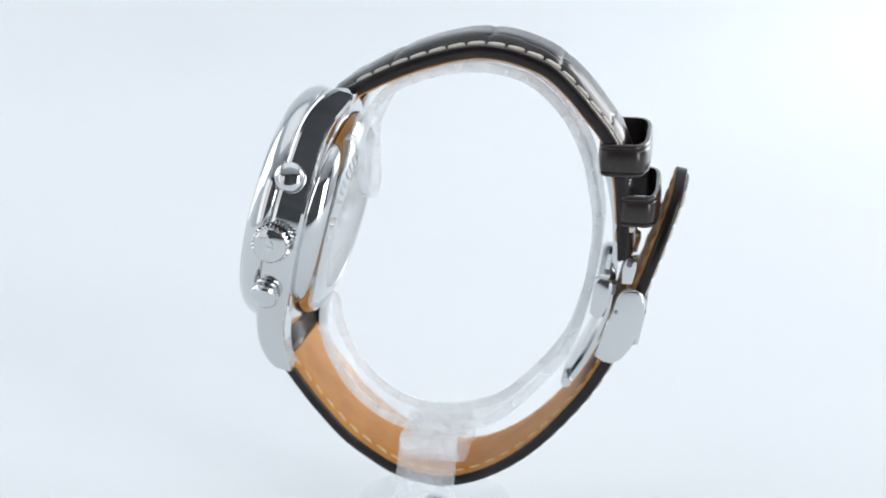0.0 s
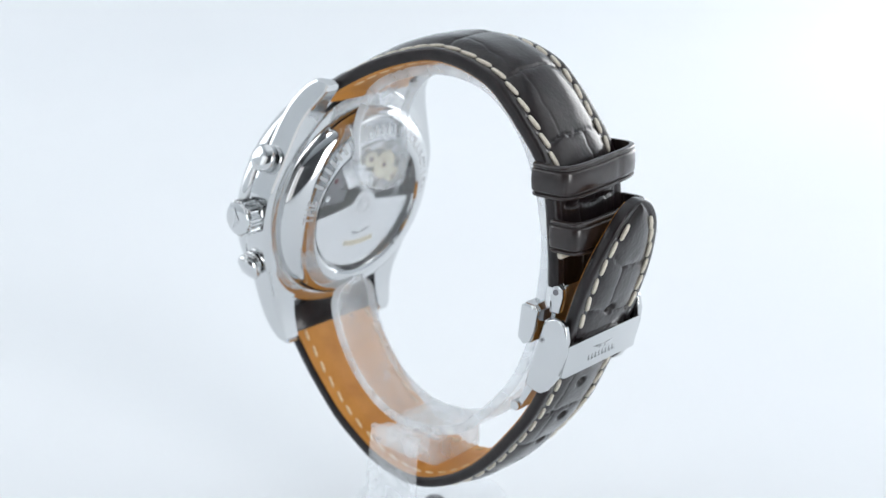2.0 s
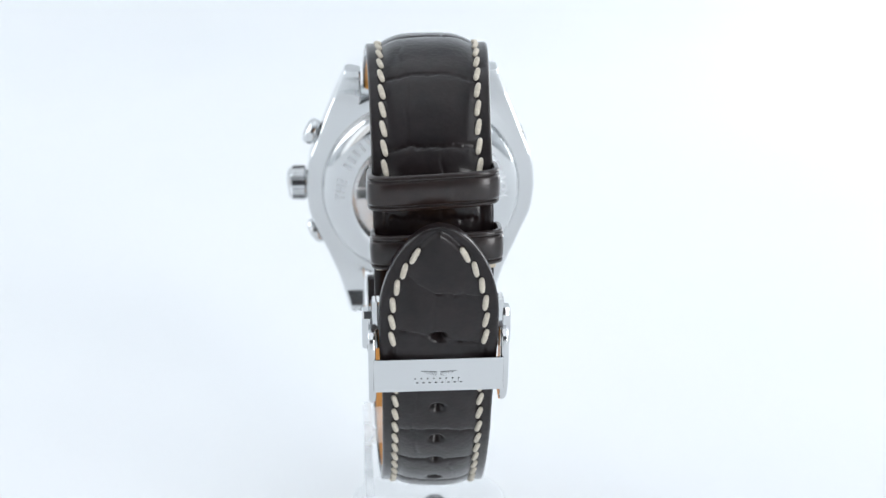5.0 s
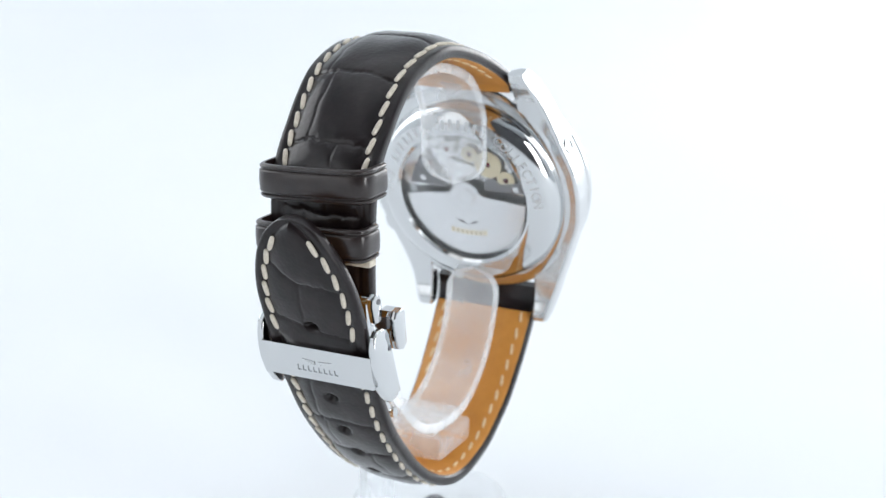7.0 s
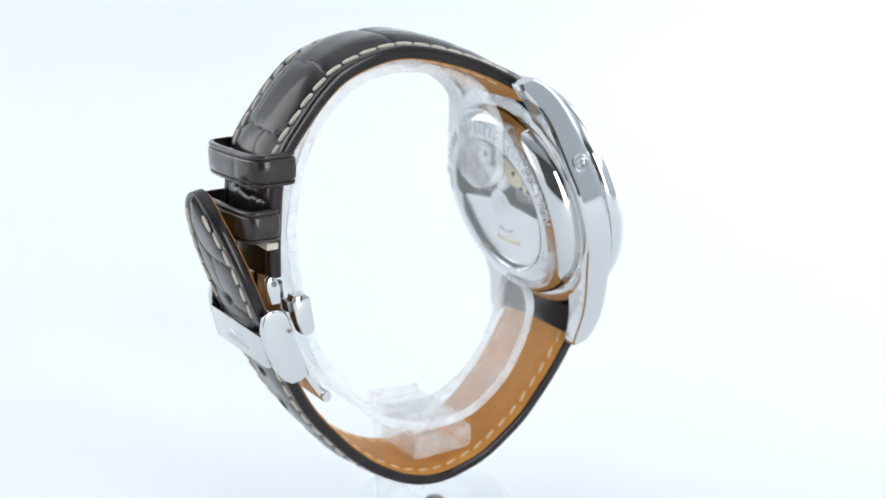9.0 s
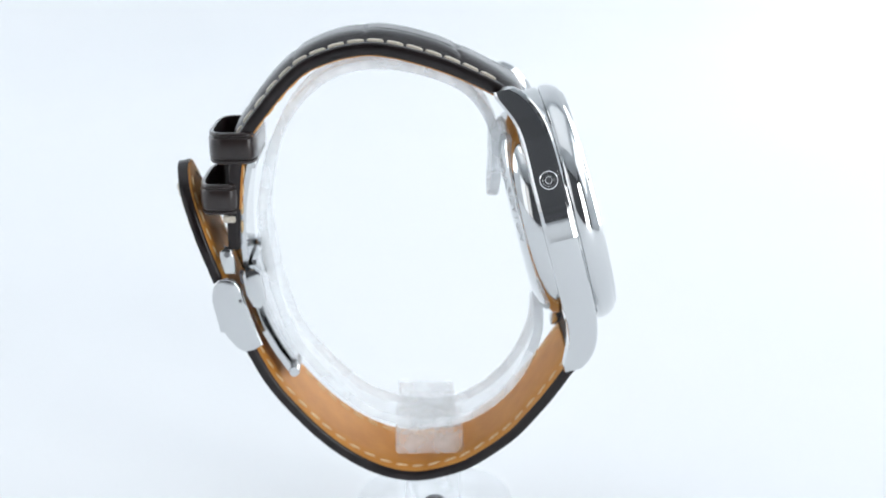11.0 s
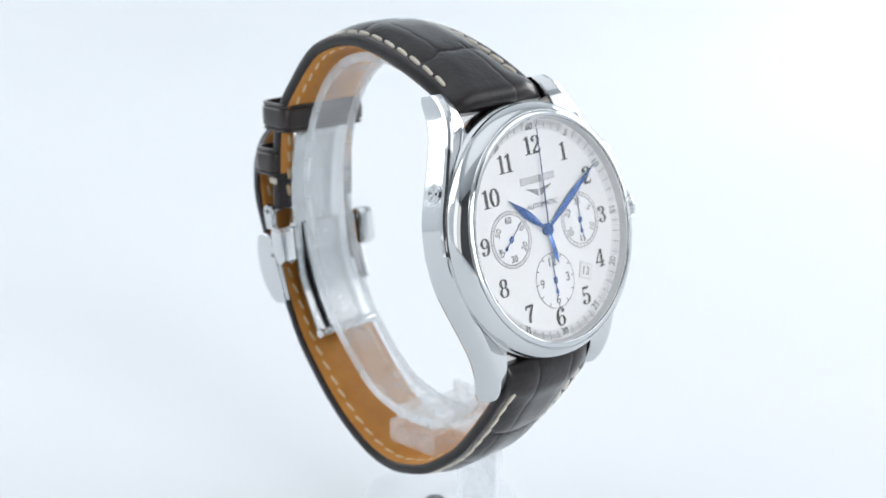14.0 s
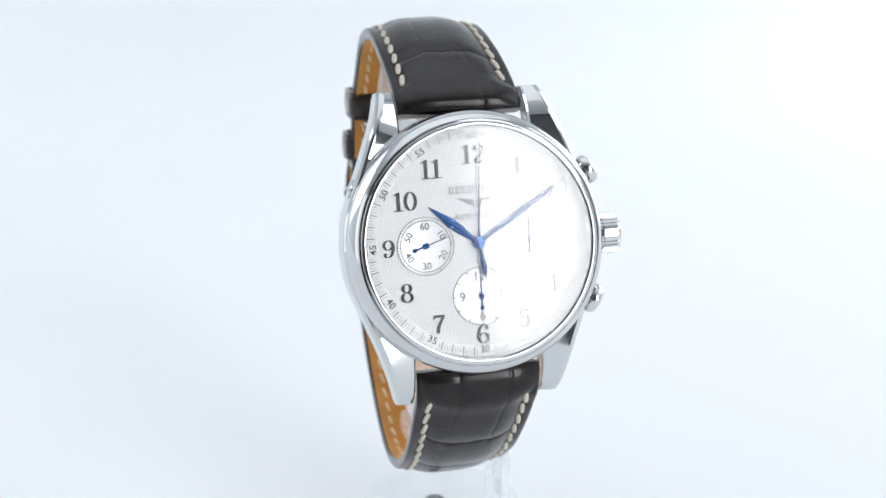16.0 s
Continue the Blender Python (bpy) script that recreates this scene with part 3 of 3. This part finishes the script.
def strap(name, points, half_width, pad, thick, seams, label, skip, holes=(), shift=lambda v: 0.0, twist=lambda v: 0.0):
    step = 0.26
    s, p = spline(points, step)
    tan = np.gradient(p, axis=0)
    tan /= np.linalg.norm(tan, axis=1)[:, None]
    side = 1 if points is UPPER else -1
    nor = np.stack([-tan[:, 1], tan[:, 0]], 1) * (1 if points is UPPER else -1)
    cols = np.concatenate([[-1, -0.985, -0.95], np.linspace(-0.91, 0.91, 71), [0.95, 0.985, 1]])
    hw = np.array([half_width(v, s[-1]) for v in s])
    S, W = np.meshgrid(s, np.ones_like(cols), indexing="ij")
    W = hw[:, None] * cols[None]
    xo = np.array([shift(v) for v in s])
    lean = np.array([twist(v) for v in s])[:, None] * (0.62 - 0.38 * W / hw[:, None])
    Sn = S + np.array([[0.55 * noise.noise((a * 0.45, b * 0.45, 3)) + 0.2 * noise.noise((a * 1.6, b * 1.6, 7)) for b in r] for a, r in zip(s, W)])
    Wn = W + np.array([[0.55 * noise.noise((a * 0.4, b * 0.4, 11)) for b in r] for a, r in zip(s, W)])
    near = [np.full(S.shape, 9.0), np.full(S.shape, 9.0)]
    for s0, w0, s1, w1 in seams:
        d = np.array([s1 - s0, w1 - w0])
        k = np.clip(((Sn - s0) * d[0] + (Wn - w0) * d[1]) / (d @ d), 0, 1)
        along = 1 if abs(d[0]) > abs(d[1]) else 0
        near[along] = np.minimum(near[along], np.hypot(Sn - s0 - k * d[0], Wn - w0 - k * d[1]))
    crease = -0.20 * np.exp(-(near[0] / 0.17) ** 2) - 0.10 * np.exp(-(near[0] / 0.8) ** 2) - 0.13 * np.exp(-(near[0] / 2.4) ** 2)
    crease += -0.10 * np.exp(-(near[1] / 0.15) ** 2) - 0.035 * np.exp(-(near[1] / 0.7) ** 2)
    margin = np.array([0.2 + 2.0 * ease(v, 3, 7) for v in s])[:, None]
    inner = np.clip((hw[:, None] - margin - np.abs(W)) / (0.62 * hw[:, None]), 0, 1)
    inner = 1 - (1 - inner) ** 2.6
    pads = np.array([pad(v, s[-1]) for v in s])[:, None]
    rim = np.clip((hw[:, None] - np.abs(W)) / 0.55, 0, 1)
    H = pads * inner + crease * np.clip(inner * 4, 0, 1) + 0.3 * np.sqrt(np.clip(1 - (1 - rim) ** 2, 0, 1)) - 0.3 + lean
    gap = np.abs(hw[:, None] - 1.9 - np.abs(W))
    H -= 0.16 * np.exp(-(gap / 0.35) ** 2) * np.clip(margin - 1.2, 0, 1)
    for hs in holes:
        H -= 1.3 * np.exp(-((np.hypot(S - hs, W * 0.8) / 0.8) ** 4))
    rings = []
    for i in range(len(s)):
        ring = [(XC + xo[i] + W[i, j], p[i, 0] + nor[i, 0] * H[i, j], p[i, 1] + nor[i, 1] * H[i, j]) for j in range(len(cols))]
        for k, dep in ((1, 0.45), (1, 0.75), (0.97, 1.0), (0, 1.0), (-0.97, 1.0), (-1, 0.75), (-1, 0.45)):
            low = lean[i, len(cols) // 2] + k * (lean[i, -1] - lean[i, 0]) / 2 - thick * dep
            ring.append((XC + xo[i] + k * hw[i], p[i, 0] + nor[i, 0] * low, p[i, 1] + nor[i, 1] * low))
        rings.append(ring)
    ob = part(name, loft(rings), LEATHER, watch, label, sharp=1.2)
    # the lining
    rows = []
    for i in range(0 if side > 0 else 24, len(s) - (24 if side > 0 else 0), 3):
        w = max(hw[i] - 0.35, 0.02)
        mid, tip_off = lean[i, len(cols) // 2], (lean[i, -1] - lean[i, 0]) / 2
        rows.append([(XC + xo[i] + k * w, p[i, 0] - nor[i, 0] * (d - mid - k * tip_off), p[i, 1] - nor[i, 1] * (d - mid - k * tip_off)) for k, d in ((-1, thick - 0.05), (-0.98, thick + 0.2), (-0.5, thick + 0.26), (0, thick + 0.28), (0.5, thick + 0.26), (0.98, thick + 0.2), (1, thick - 0.05))])
    part("lining", loft(rows), LINING, ob, "tan calf leather lining", sharp=1.0)
    # the seams: one stitch a piece
    def place(me, at_s, w, slope, off, up):
        i = int(np.clip(np.searchsorted(s, at_s), 1, len(s) - 2))
        t = Vector((slope, tan[i, 0], tan[i, 1])).normalized()
        n = Vector((0, nor[i, 0], nor[i, 1])) * up
        x = t.cross(n).normalized()
        m = Matrix((x, t, n)).transposed().to_4x4()
        if up > 0:
            off += H[i, int(np.argmin(np.abs(W[i] - w)))] + 0.16
        else:
            off += lean[i, len(cols) // 2] + w / hw[i] * (lean[i, -1] - lean[i, 0]) / 2
        m.translation = MM @ Vector((XC + xo[i] + w, p[i, 0] + nor[i, 0] * off, p[i, 1] + nor[i, 1] * off))
        st = new("stitch", me)
        st.parent = ob
        st.matrix_local = m @ pose(0, 0, 0, 0, 0, 11 * math.copysign(1, w) * up)

    def row(me, inset, start, pitch, off, up, gaps):
        """Stitches along both edges, at an even distance from them."""
        ds, dw = np.gradient(s), np.gradient(hw)
        run = np.hypot(ds, dw)
        es, ew = s + inset * dw / run, hw - inset * ds / run
        keep = ew > 0.75
        es, ew = es[keep], ew[keep]
        go = np.concatenate([[0], np.cumsum(np.hypot(np.diff(es), np.diff(ew)))])
        v = start
        while v < go[-1] - 0.6:
            a, w = np.interp(v, go, es), np.interp(v, go, ew)
            slope = (np.interp(v + 0.6, go, ew) - np.interp(v - 0.6, go, ew)) / max(np.interp(v + 0.6, go, es) - np.interp(v - 0.6, go, es), 0.1)
            if not any(b < a < c for b, c in gaps):
                for sg in (-1, 1):
                    place(me, a, sg * w, sg * slope, off, up)
            v += pitch

    row(STITCH, 1.9, 7.0 if side > 0 else 6.5, 3.12, 0.06, 1, skip)
    row(PALE, 2.0, 7.4, 3.12, -thick - 0.2, -1, [])
    return ob


def capsule(name, mat, length, r):
    bm = bmesh.new()
    rows = []
    for y, k in ((-0.5, 0.35), (-0.42, 0.8), (-0.2, 1.0), (0.2, 1.0), (0.42, 0.8), (0.5, 0.35)):
        rows.append([bm.verts.new((r * k * math.cos(a), y * length, r * 0.8 * k * math.sin(a))) for a in np.linspace(0, 2 * math.pi, 8, endpoint=False)])
    for p, q in zip(rows, rows[1:]):
        for i in range(8):
            bm.faces.new((p[i], p[(i + 1) % 8], q[(i + 1) % 8], q[i]))
    bm.faces.new(rows[0]), bm.faces.new(rows[-1])
    bm.transform(Matrix.Scale(0.001, 4))
    return mesh_from(bm, name, mat, 2.0)


STITCH = capsule("stitch", THREAD, 2.7, 0.43)
PALE = capsule("pale_stitch", PALE_THREAD, 2.1, 0.30)


def across(at_s, bow=0.0, w=9.5):
    """A seam right across the strap, bowed along it."""
    xs = np.linspace(-w, w, 7)
    ys = [at_s + bow * (1 - (x / w) ** 2) for x in xs]
    return [(ys[i], xs[i], ys[i + 1], xs[i + 1]) for i in range(6)]


upper_seams = across(11.6, 1.2) + across(26.5, 1.2) + across(40, -1.0) + across(51.8, -0.8) + across(61, 0.6) + [(0, 3.4, 13.8, 3.0), (13.8, -3.4, 28.4, -2.6), (28.6, 3.8, 39.2, 4.6), (39.2, 3.4, 51.2, 3.8), (51.2, -1.6, 61, -1.2), (61, 3, 75, 2)]
lower_seams = across(15, 1.5) + across(26, 1.2) + across(37, 1.0) + across(48, 1.0) + across(57.5, -0.8) + across(65.5, 0.8) + across(73.5, 1.4) + across(84, 0.8) + [(0, -3.4, 16, -3.8), (0, 4.8, 16, 3.2), (16, -5, 27, -4.6), (16, 2.6, 27, 5.4), (27, 3.4, 38, 2.6), (38, -3, 49, -3.6), (49, 2.2, 57, 3.2), (57, -3.4, 66, -2.2), (66, 2.8, 74, 3.4), (74, 4.0, 84, 3.2),
                                                  (95.6, 6.5, 94.2, 1.2), (94.2, 1.2, 92.6, -6), (105.5, 5, 102.2, 0.6), (102.2, 0.6, 101.4, -6), (102.2, 0.6, 94.2, 1.2)]


def tip_width(v, end):
    w = 9.9 - 1.6 * ease(v, 0, 62) + 0.4 * ease(v, 80, 95)
    left = end - v
    if left < 15:
        k = 1 - left / 15
        w *= math.sqrt(max(1 - k ** 1.75, 0.0004))
    return w


def rolled(v):
    """The strap's end turns down round its bar."""
    return (0.12 + 0.88 * math.sqrt(1 - (1 - min(v / 2.6, 1)) ** 2)) * (0.72 + 0.28 * ease(v, 4, 15))


strap("upper_strap", UPPER, lambda v, e: 9.9 - 1.15 * ease(v, 3, 56), lambda v, e: (1.6 - 0.5 * ease(v, 20, 48) - 0.7 * ease(v, 50, 64)) * rolled(v), 2.0, upper_seams, "padded dark brown alligator strap half", [(57, 90)], shift=lambda v: 0.4 * ease(v, 20, 50))
strap("lower_strap", LOWER, tip_width, lambda v, e: (1.6 - 0.55 * ease(v, 14, 50) - 0.5 * ease(v, 60, 84)) * rolled(v), 1.8, lower_seams, "dark brown alligator strap half with pointed end and holes", [(84.5, 91.5)], (80.3, 72.8, 66.2, 59.4, 94.4), twist=lambda v: 0.75 * ease(v, 36, 50) * (1 - ease(v, 70, 84)))


def keeper(name, z_top, z_low, y_in, y_out, hw, lean, mid, mark):
    """A leather loop round the strap, with a creased line along each edge."""
    rings = []
    prof = [(0.0, -0.15), (0.12, 0.05), (0.3, 0.16), (0.5, 0.14), (0.62, -0.12), (0.74, -0.12), (0.86, 0.16), (1.1, 0.24), (2.4, 0.3), (3.75, 0.24), (3.99, 0.16), (4.11, -0.12), (4.23, -0.12), (4.35, 0.14), (4.55, 0.16), (4.73, 0.05), (4.85, -0.15)]
    high = z_top - z_low
    pts = 96
    for side, thick in ((1, 0), (-1, 1)):
        for d, bulge in (prof if side > 0 else prof[::-2]):
            ring = []
            for i in range(pts):
                a = 2 * math.pi * i / pts
                c, s_ = math.cos(a), math.sin(a)
                k = 4.0 if s_ > 0 else 7.0
                r = (abs(c) ** k + abs(s_) ** k) ** (-1 / k)
                grow = bulge if side > 0 else -0.55
                if side > 0 and s_ > 0:
                    grow -= 0.16 * math.exp(-((hw * c * r - mark - 0.2 * math.sin(3 * d)) / 0.4) ** 2)
                x = (hw + grow) * c * r
                y = ((y_out - y_in) / 2 + grow) * s_ * r
                yy = (y_in + y_out) / 2 + y
                ring.append((XC + mid + x, yy, z_top - d * high / 4.85 + lean * x))
            rings.append(ring)
    rings.append(rings[0])
    bm = loft(rings, caps=False)
    bmesh.ops.remove_doubles(bm, verts=bm.verts, dist=0.001)
    return part(name, bm, KEEPER, watch, "dark brown leather keeper loop", sharp=0.9)


keeper("keeper", -48.9, -54.0, 28.3, 35.9, 9.35, -0.04, 0.4, -3.0)
keeper("keeper", -57.2, -62.2, 31.6, 37.6, 9.35, -0.03, 0.1, 20.0)
bm = block(XC - 8.6, XC + 9.0, 31.9, 34.0, -63.5, -62.3, 0.35)
part("binding", bm, THREAD, watch, "cream thread wound round the strap end")

# ---- the folding clasp ----
clasp = part("clasp", plate([(35.6, -76.6), (36.3, -76.5), (35.2, -81.9), (34.4, -82.0)], XC - 9.6, XC + 9.6, 0.25), STEEL, watch, "polished steel folding clasp bar")
CHEEK = [(31.6, -73.8), (32.4, -72.9), (33.6, -72.5), (34.9, -72.6), (35.8, -73.4), (36.2, -75.4), (36.0, -77.6), (35.2, -80.0), (34.0, -82.4), (32.6, -84.3), (31.3, -85.1), (29.8, -84.9), (28.3, -84.0), (29.4, -81.2), (30.6, -77.6)]
BUTTON = [(28.1, -71.2), (28.9, -70.6), (30.6, -70.8), (31.1, -71.8), (30.4, -75.0), (29.7, -77.0), (28.4, -77.4), (27.4, -76.4)]
ARM = [(32.3, -71.8), (32.4, -69.2), (33.0, -67.6), (33.9, -67.3), (34.7, -68.0), (34.7, -69.2), (34.0, -71.8)]
for sx in (-1, 1):
    x = XC + sx * 9.2
    part("cheek", plate(CHEEK, x, x + sx * 1.1, 0.3, 3), STEEL, clasp, "polished rounded clasp side")
    part("pin", lathe([(0, 0.06), (0.28, 0.05), (0.33, -0.1), (0.42, -0.1), (0.48, 0.06), (0.55, -0.2), (0, -0.2)], 24), DARK_STEEL, clasp, frame_of=Matrix.Translation((x + sx * 1.1, 31.6, -76.2)) @ pose(0, 0, 0, 0, 90 * sx, 0))
    part("button", plate(BUTTON, x - sx * 1.2, x + sx * 1.9, 0.4, 2), STEEL, clasp, "release button")
    part("button_arm", plate([(29.6, -71.9), (31.6, -71.6), (31.4, -73.4), (29.8, -73.6)], x - sx * 1.5, x + sx * 0.7, 0.15), DARK_STEEL, clasp)
    part("strap_arm", plate(ARM, x - sx * 0.9, x + sx * 0.4, 0.25, 2), STEEL, clasp, "rounded lug of the strap bar")
    part("pin", lathe([(0, 0.16), (0.45, 0.14), (0.5, -0.1), (0, -0.1)], 20), DARK_STEEL, clasp, frame_of=Matrix.Translation((x + sx * 0.4, 33.5, -68.5)) @ pose(0, 0, 0, 0, 90 * sx, 0))


def blade(name, pts, hw, thick, mat=STEEL):
    s, p = spline(pts, 0.8)
    tan = np.gradient(p, axis=0)
    tan /= np.linalg.norm(tan, axis=1)[:, None]
    nor = np.stack([-tan[:, 1], tan[:, 0]], 1)
    rings = []
    for (y, z), (a, b) in zip(p, nor):
        rings.append([(XC - hw, y, z), (XC + hw, y, z), (XC + hw, y + a * thick, z + b * thick), (XC - hw, y + a * thick, z + b * thick)])
    return part(name, loft(rings), mat, clasp, "curved polished clasp blade")


blade("blade", [(29.0, -54.0), (30.4, -61.8), (30.5, -69.7), (29.2, -79.0), (26.6, -85.2), (23.4, -90.4)], 6.2, 0.9)
blade("blade", [(29.4, -71.0), (28.4, -77.5), (26.4, -83.2), (23.2, -89.0)], 4.2, 0.7, BRUSHED)
part("hinge", lathe([(0, -6.6), (0.8, -6.6), (0.9, -6.4), (0.9, 6.4), (0.8, 6.6), (0, 6.6)], 24), STEEL, clasp, frame_of=Matrix.Translation((XC, 23.6, -90.2)) @ SIDE)
part("hinge", lathe([(0, -6.6), (0.7, -6.6), (0.8, -6.4), (0.8, 6.4), (0.7, 6.6), (0, 6.6)], 24), STEEL, clasp, frame_of=Matrix.Translation((XC, 29.2, -54.2)) @ SIDE)
for sx in (-1, 1):
    part("spring_bar_tube", lathe([(0, -1.0), (0.7, -1.0), (0.7, 1.0), (0, 1.0)], 20), STEEL, clasp, frame_of=Matrix.Translation((XC + sx * 8.0, 33.5, -68.5)) @ SIDE)
# engraving on the bar, as plain shapes
BAR = Matrix.Translation((XC, 35.92, -79.2)) @ pose(0, 0, 0, 90 + 11.6, 0, 180) @ Matrix.Diagonal((1.25, 1.2, 1, 1))
eng = [flat([(x, -1.3), (x + 0.5, -1.3), (x + 0.5, -1.1), (x + 0.18, -1.1), (x + 0.18, -0.5), (x, -0.5)], -0.02, 0.012) for x in np.linspace(-2.9, 2.3, 8)]
eng += [flat([(s * 0.2, 0.4 - 0.16 * k), (s * (2.2 - 0.45 * k), 0.55 - 0.18 * k), (s * (2.0 - 0.45 * k), 0.45 - 0.18 * k), (s * 0.2, 0.3 - 0.16 * k)], -0.02, 0.012) for k in range(4) for s in (-1, 1)]
part("engraving", join(*eng), FAINT, clasp, "engraved badge and name as plain strokes", BAR)

# ---- the stand ----
stand = tagged(new("watch_stand"), "clear acrylic watch display stand with open collar", "display stand")
RING = [(-10.8, -61.5), (-11.3, -55.0), (-10.7, -48.5), (-6.6, -42.2), (0.6, -38.8), (9.0, -37.6), (16.8, -39.4), (22.7, -44.4), (26.5, -51.4), (28.3, -59.0), (28.7, -65.5), (26.9, -77.0), (22.9, -87.2), (13.9, -97.2), (7.0, -100.6), (0.0, -101.4), (-5.8, -100.4), (-11.4, -96.8), (-15.6, -91.6), (-18.3, -85.0), (-18.6, -78.6)]
s, p = spline(RING, 1.2)
tan = np.gradient(p, axis=0)
tan /= np.linalg.norm(tan, axis=1)[:, None]
nor = np.stack([tan[:, 1], -tan[:, 0]], 1)
rings = []
for i, v in enumerate(s):
    near = min(v, s[-1] - v)
    w = (6.0 - 1.1 * ease(v, 10, 60)) * math.sqrt(max(1 - (1 - min(near / 4.5, 1)) ** 2, 0.01))
    y, z = p[i]
    a, b = nor[i]
    rings.append([(XC + k * w, y + a * d, z + b * d) for k, d in ((-1, 0.2), (-0.96, 0), (0, 0), (0.96, 0), (1, 0.2), (1, 1.4), (0.96, 1.6), (0, 1.6), (-0.96, 1.6), (-1, 1.4))])
part("collar", loft(rings), ACRYLIC, stand, "bent clear acrylic strip").visible_shadow = False
# the strip's bright edge lines, put in as thin pale rims
for sx in (-1, 1):
    rim = []
    for i, v in enumerate(s):
        near = min(v, s[-1] - v)
        w = (6.0 - 1.1 * ease(v, 10, 60)) * math.sqrt(max(1 - (1 - min(near / 4.5, 1)) ** 2, 0.01))
        (y, z), (a, b) = p[i], nor[i]
        rim.append([(XC + sx * (w + k), y + a * d, z + b * d) for k, d in ((-0.4, 0.02), (-0.02, 0.02), (0.04, 0.25), (0.04, 1.35), (-0.02, 1.58), (-0.4, 1.58), (-0.2, 1.2), (-0.2, 0.4))])
    part("pale_rim", loft(rim), EDGE, stand, "added pale rim for the bright edge of the strip").visible_shadow = False
part("clip", block(XC - 5.8, XC + 6.4, -5.0, 6.8, -106.2, -101.8, 0.8), FROSTED, stand, "clear acrylic clip").visible_shadow = False
part("clip", block(XC - 4.4, XC + 5.2, -3.4, 6.4, -102.0, -99.6, 0.6), FROSTED, stand, "clear acrylic clip").visible_shadow = False
part("post", plate([(-4.6, -124), (-4.6, -108), (-3.6, -99.4), (6.2, -99.0), (5.4, -108), (5.2, -124)], XC + 9.8, XC + 11.2, 0.3), FROSTED, stand, "clear acrylic upright").visible_shadow = False
# likewise pale strips added for the upright's bright edges
for y in (-4.62, 5.0):
    part("pale_rim", block(XC + 9.75, XC + 11.25, y - 0.25, y + 0.25, -124, -108.4, 0.1), EDGE, stand, "added pale rim for the bright edge of the upright").visible_shadow = False
part("arm", block(XC + 6.3, XC + 9.9, -4.0, 5.6, -103.4, -100.4, 0.4), FROSTED, stand).visible_shadow = False
part("base", lathe([(0, -116.2), (12.4, -116.2), (13.4, -116.7), (13.9, -118.0), (14.2, -123.0), (13.8, -124.0), (0, -124.0)], 72), CLEAR, stand, "round clear acrylic foot", Matrix.Translation((XC, 0, 0))).visible_shadow = False
part("screw", lathe([(0, -116.5), (0.9, -116.5), (1.6, -116.7), (1.7, -117.6), (0, -117.6)], 32), DARK_STEEL, stand, "dark screw set in the foot")


def motions():
    """The watch and its stand turn together; the small seconds hand runs."""
    for ob in (watch, stand):
        walk(ob, [(t, pose(0, 0, 0, 0, 0, -100.2 - RATE * t)) for t in range(0, 17, 2)])
    walk(seconds_hand, [(t, PIVOT @ pose(0, 0, 0, 0, 0, -(72 - 10.5 * (16 - t)))) for t in range(0, 17, 4)])


motions()
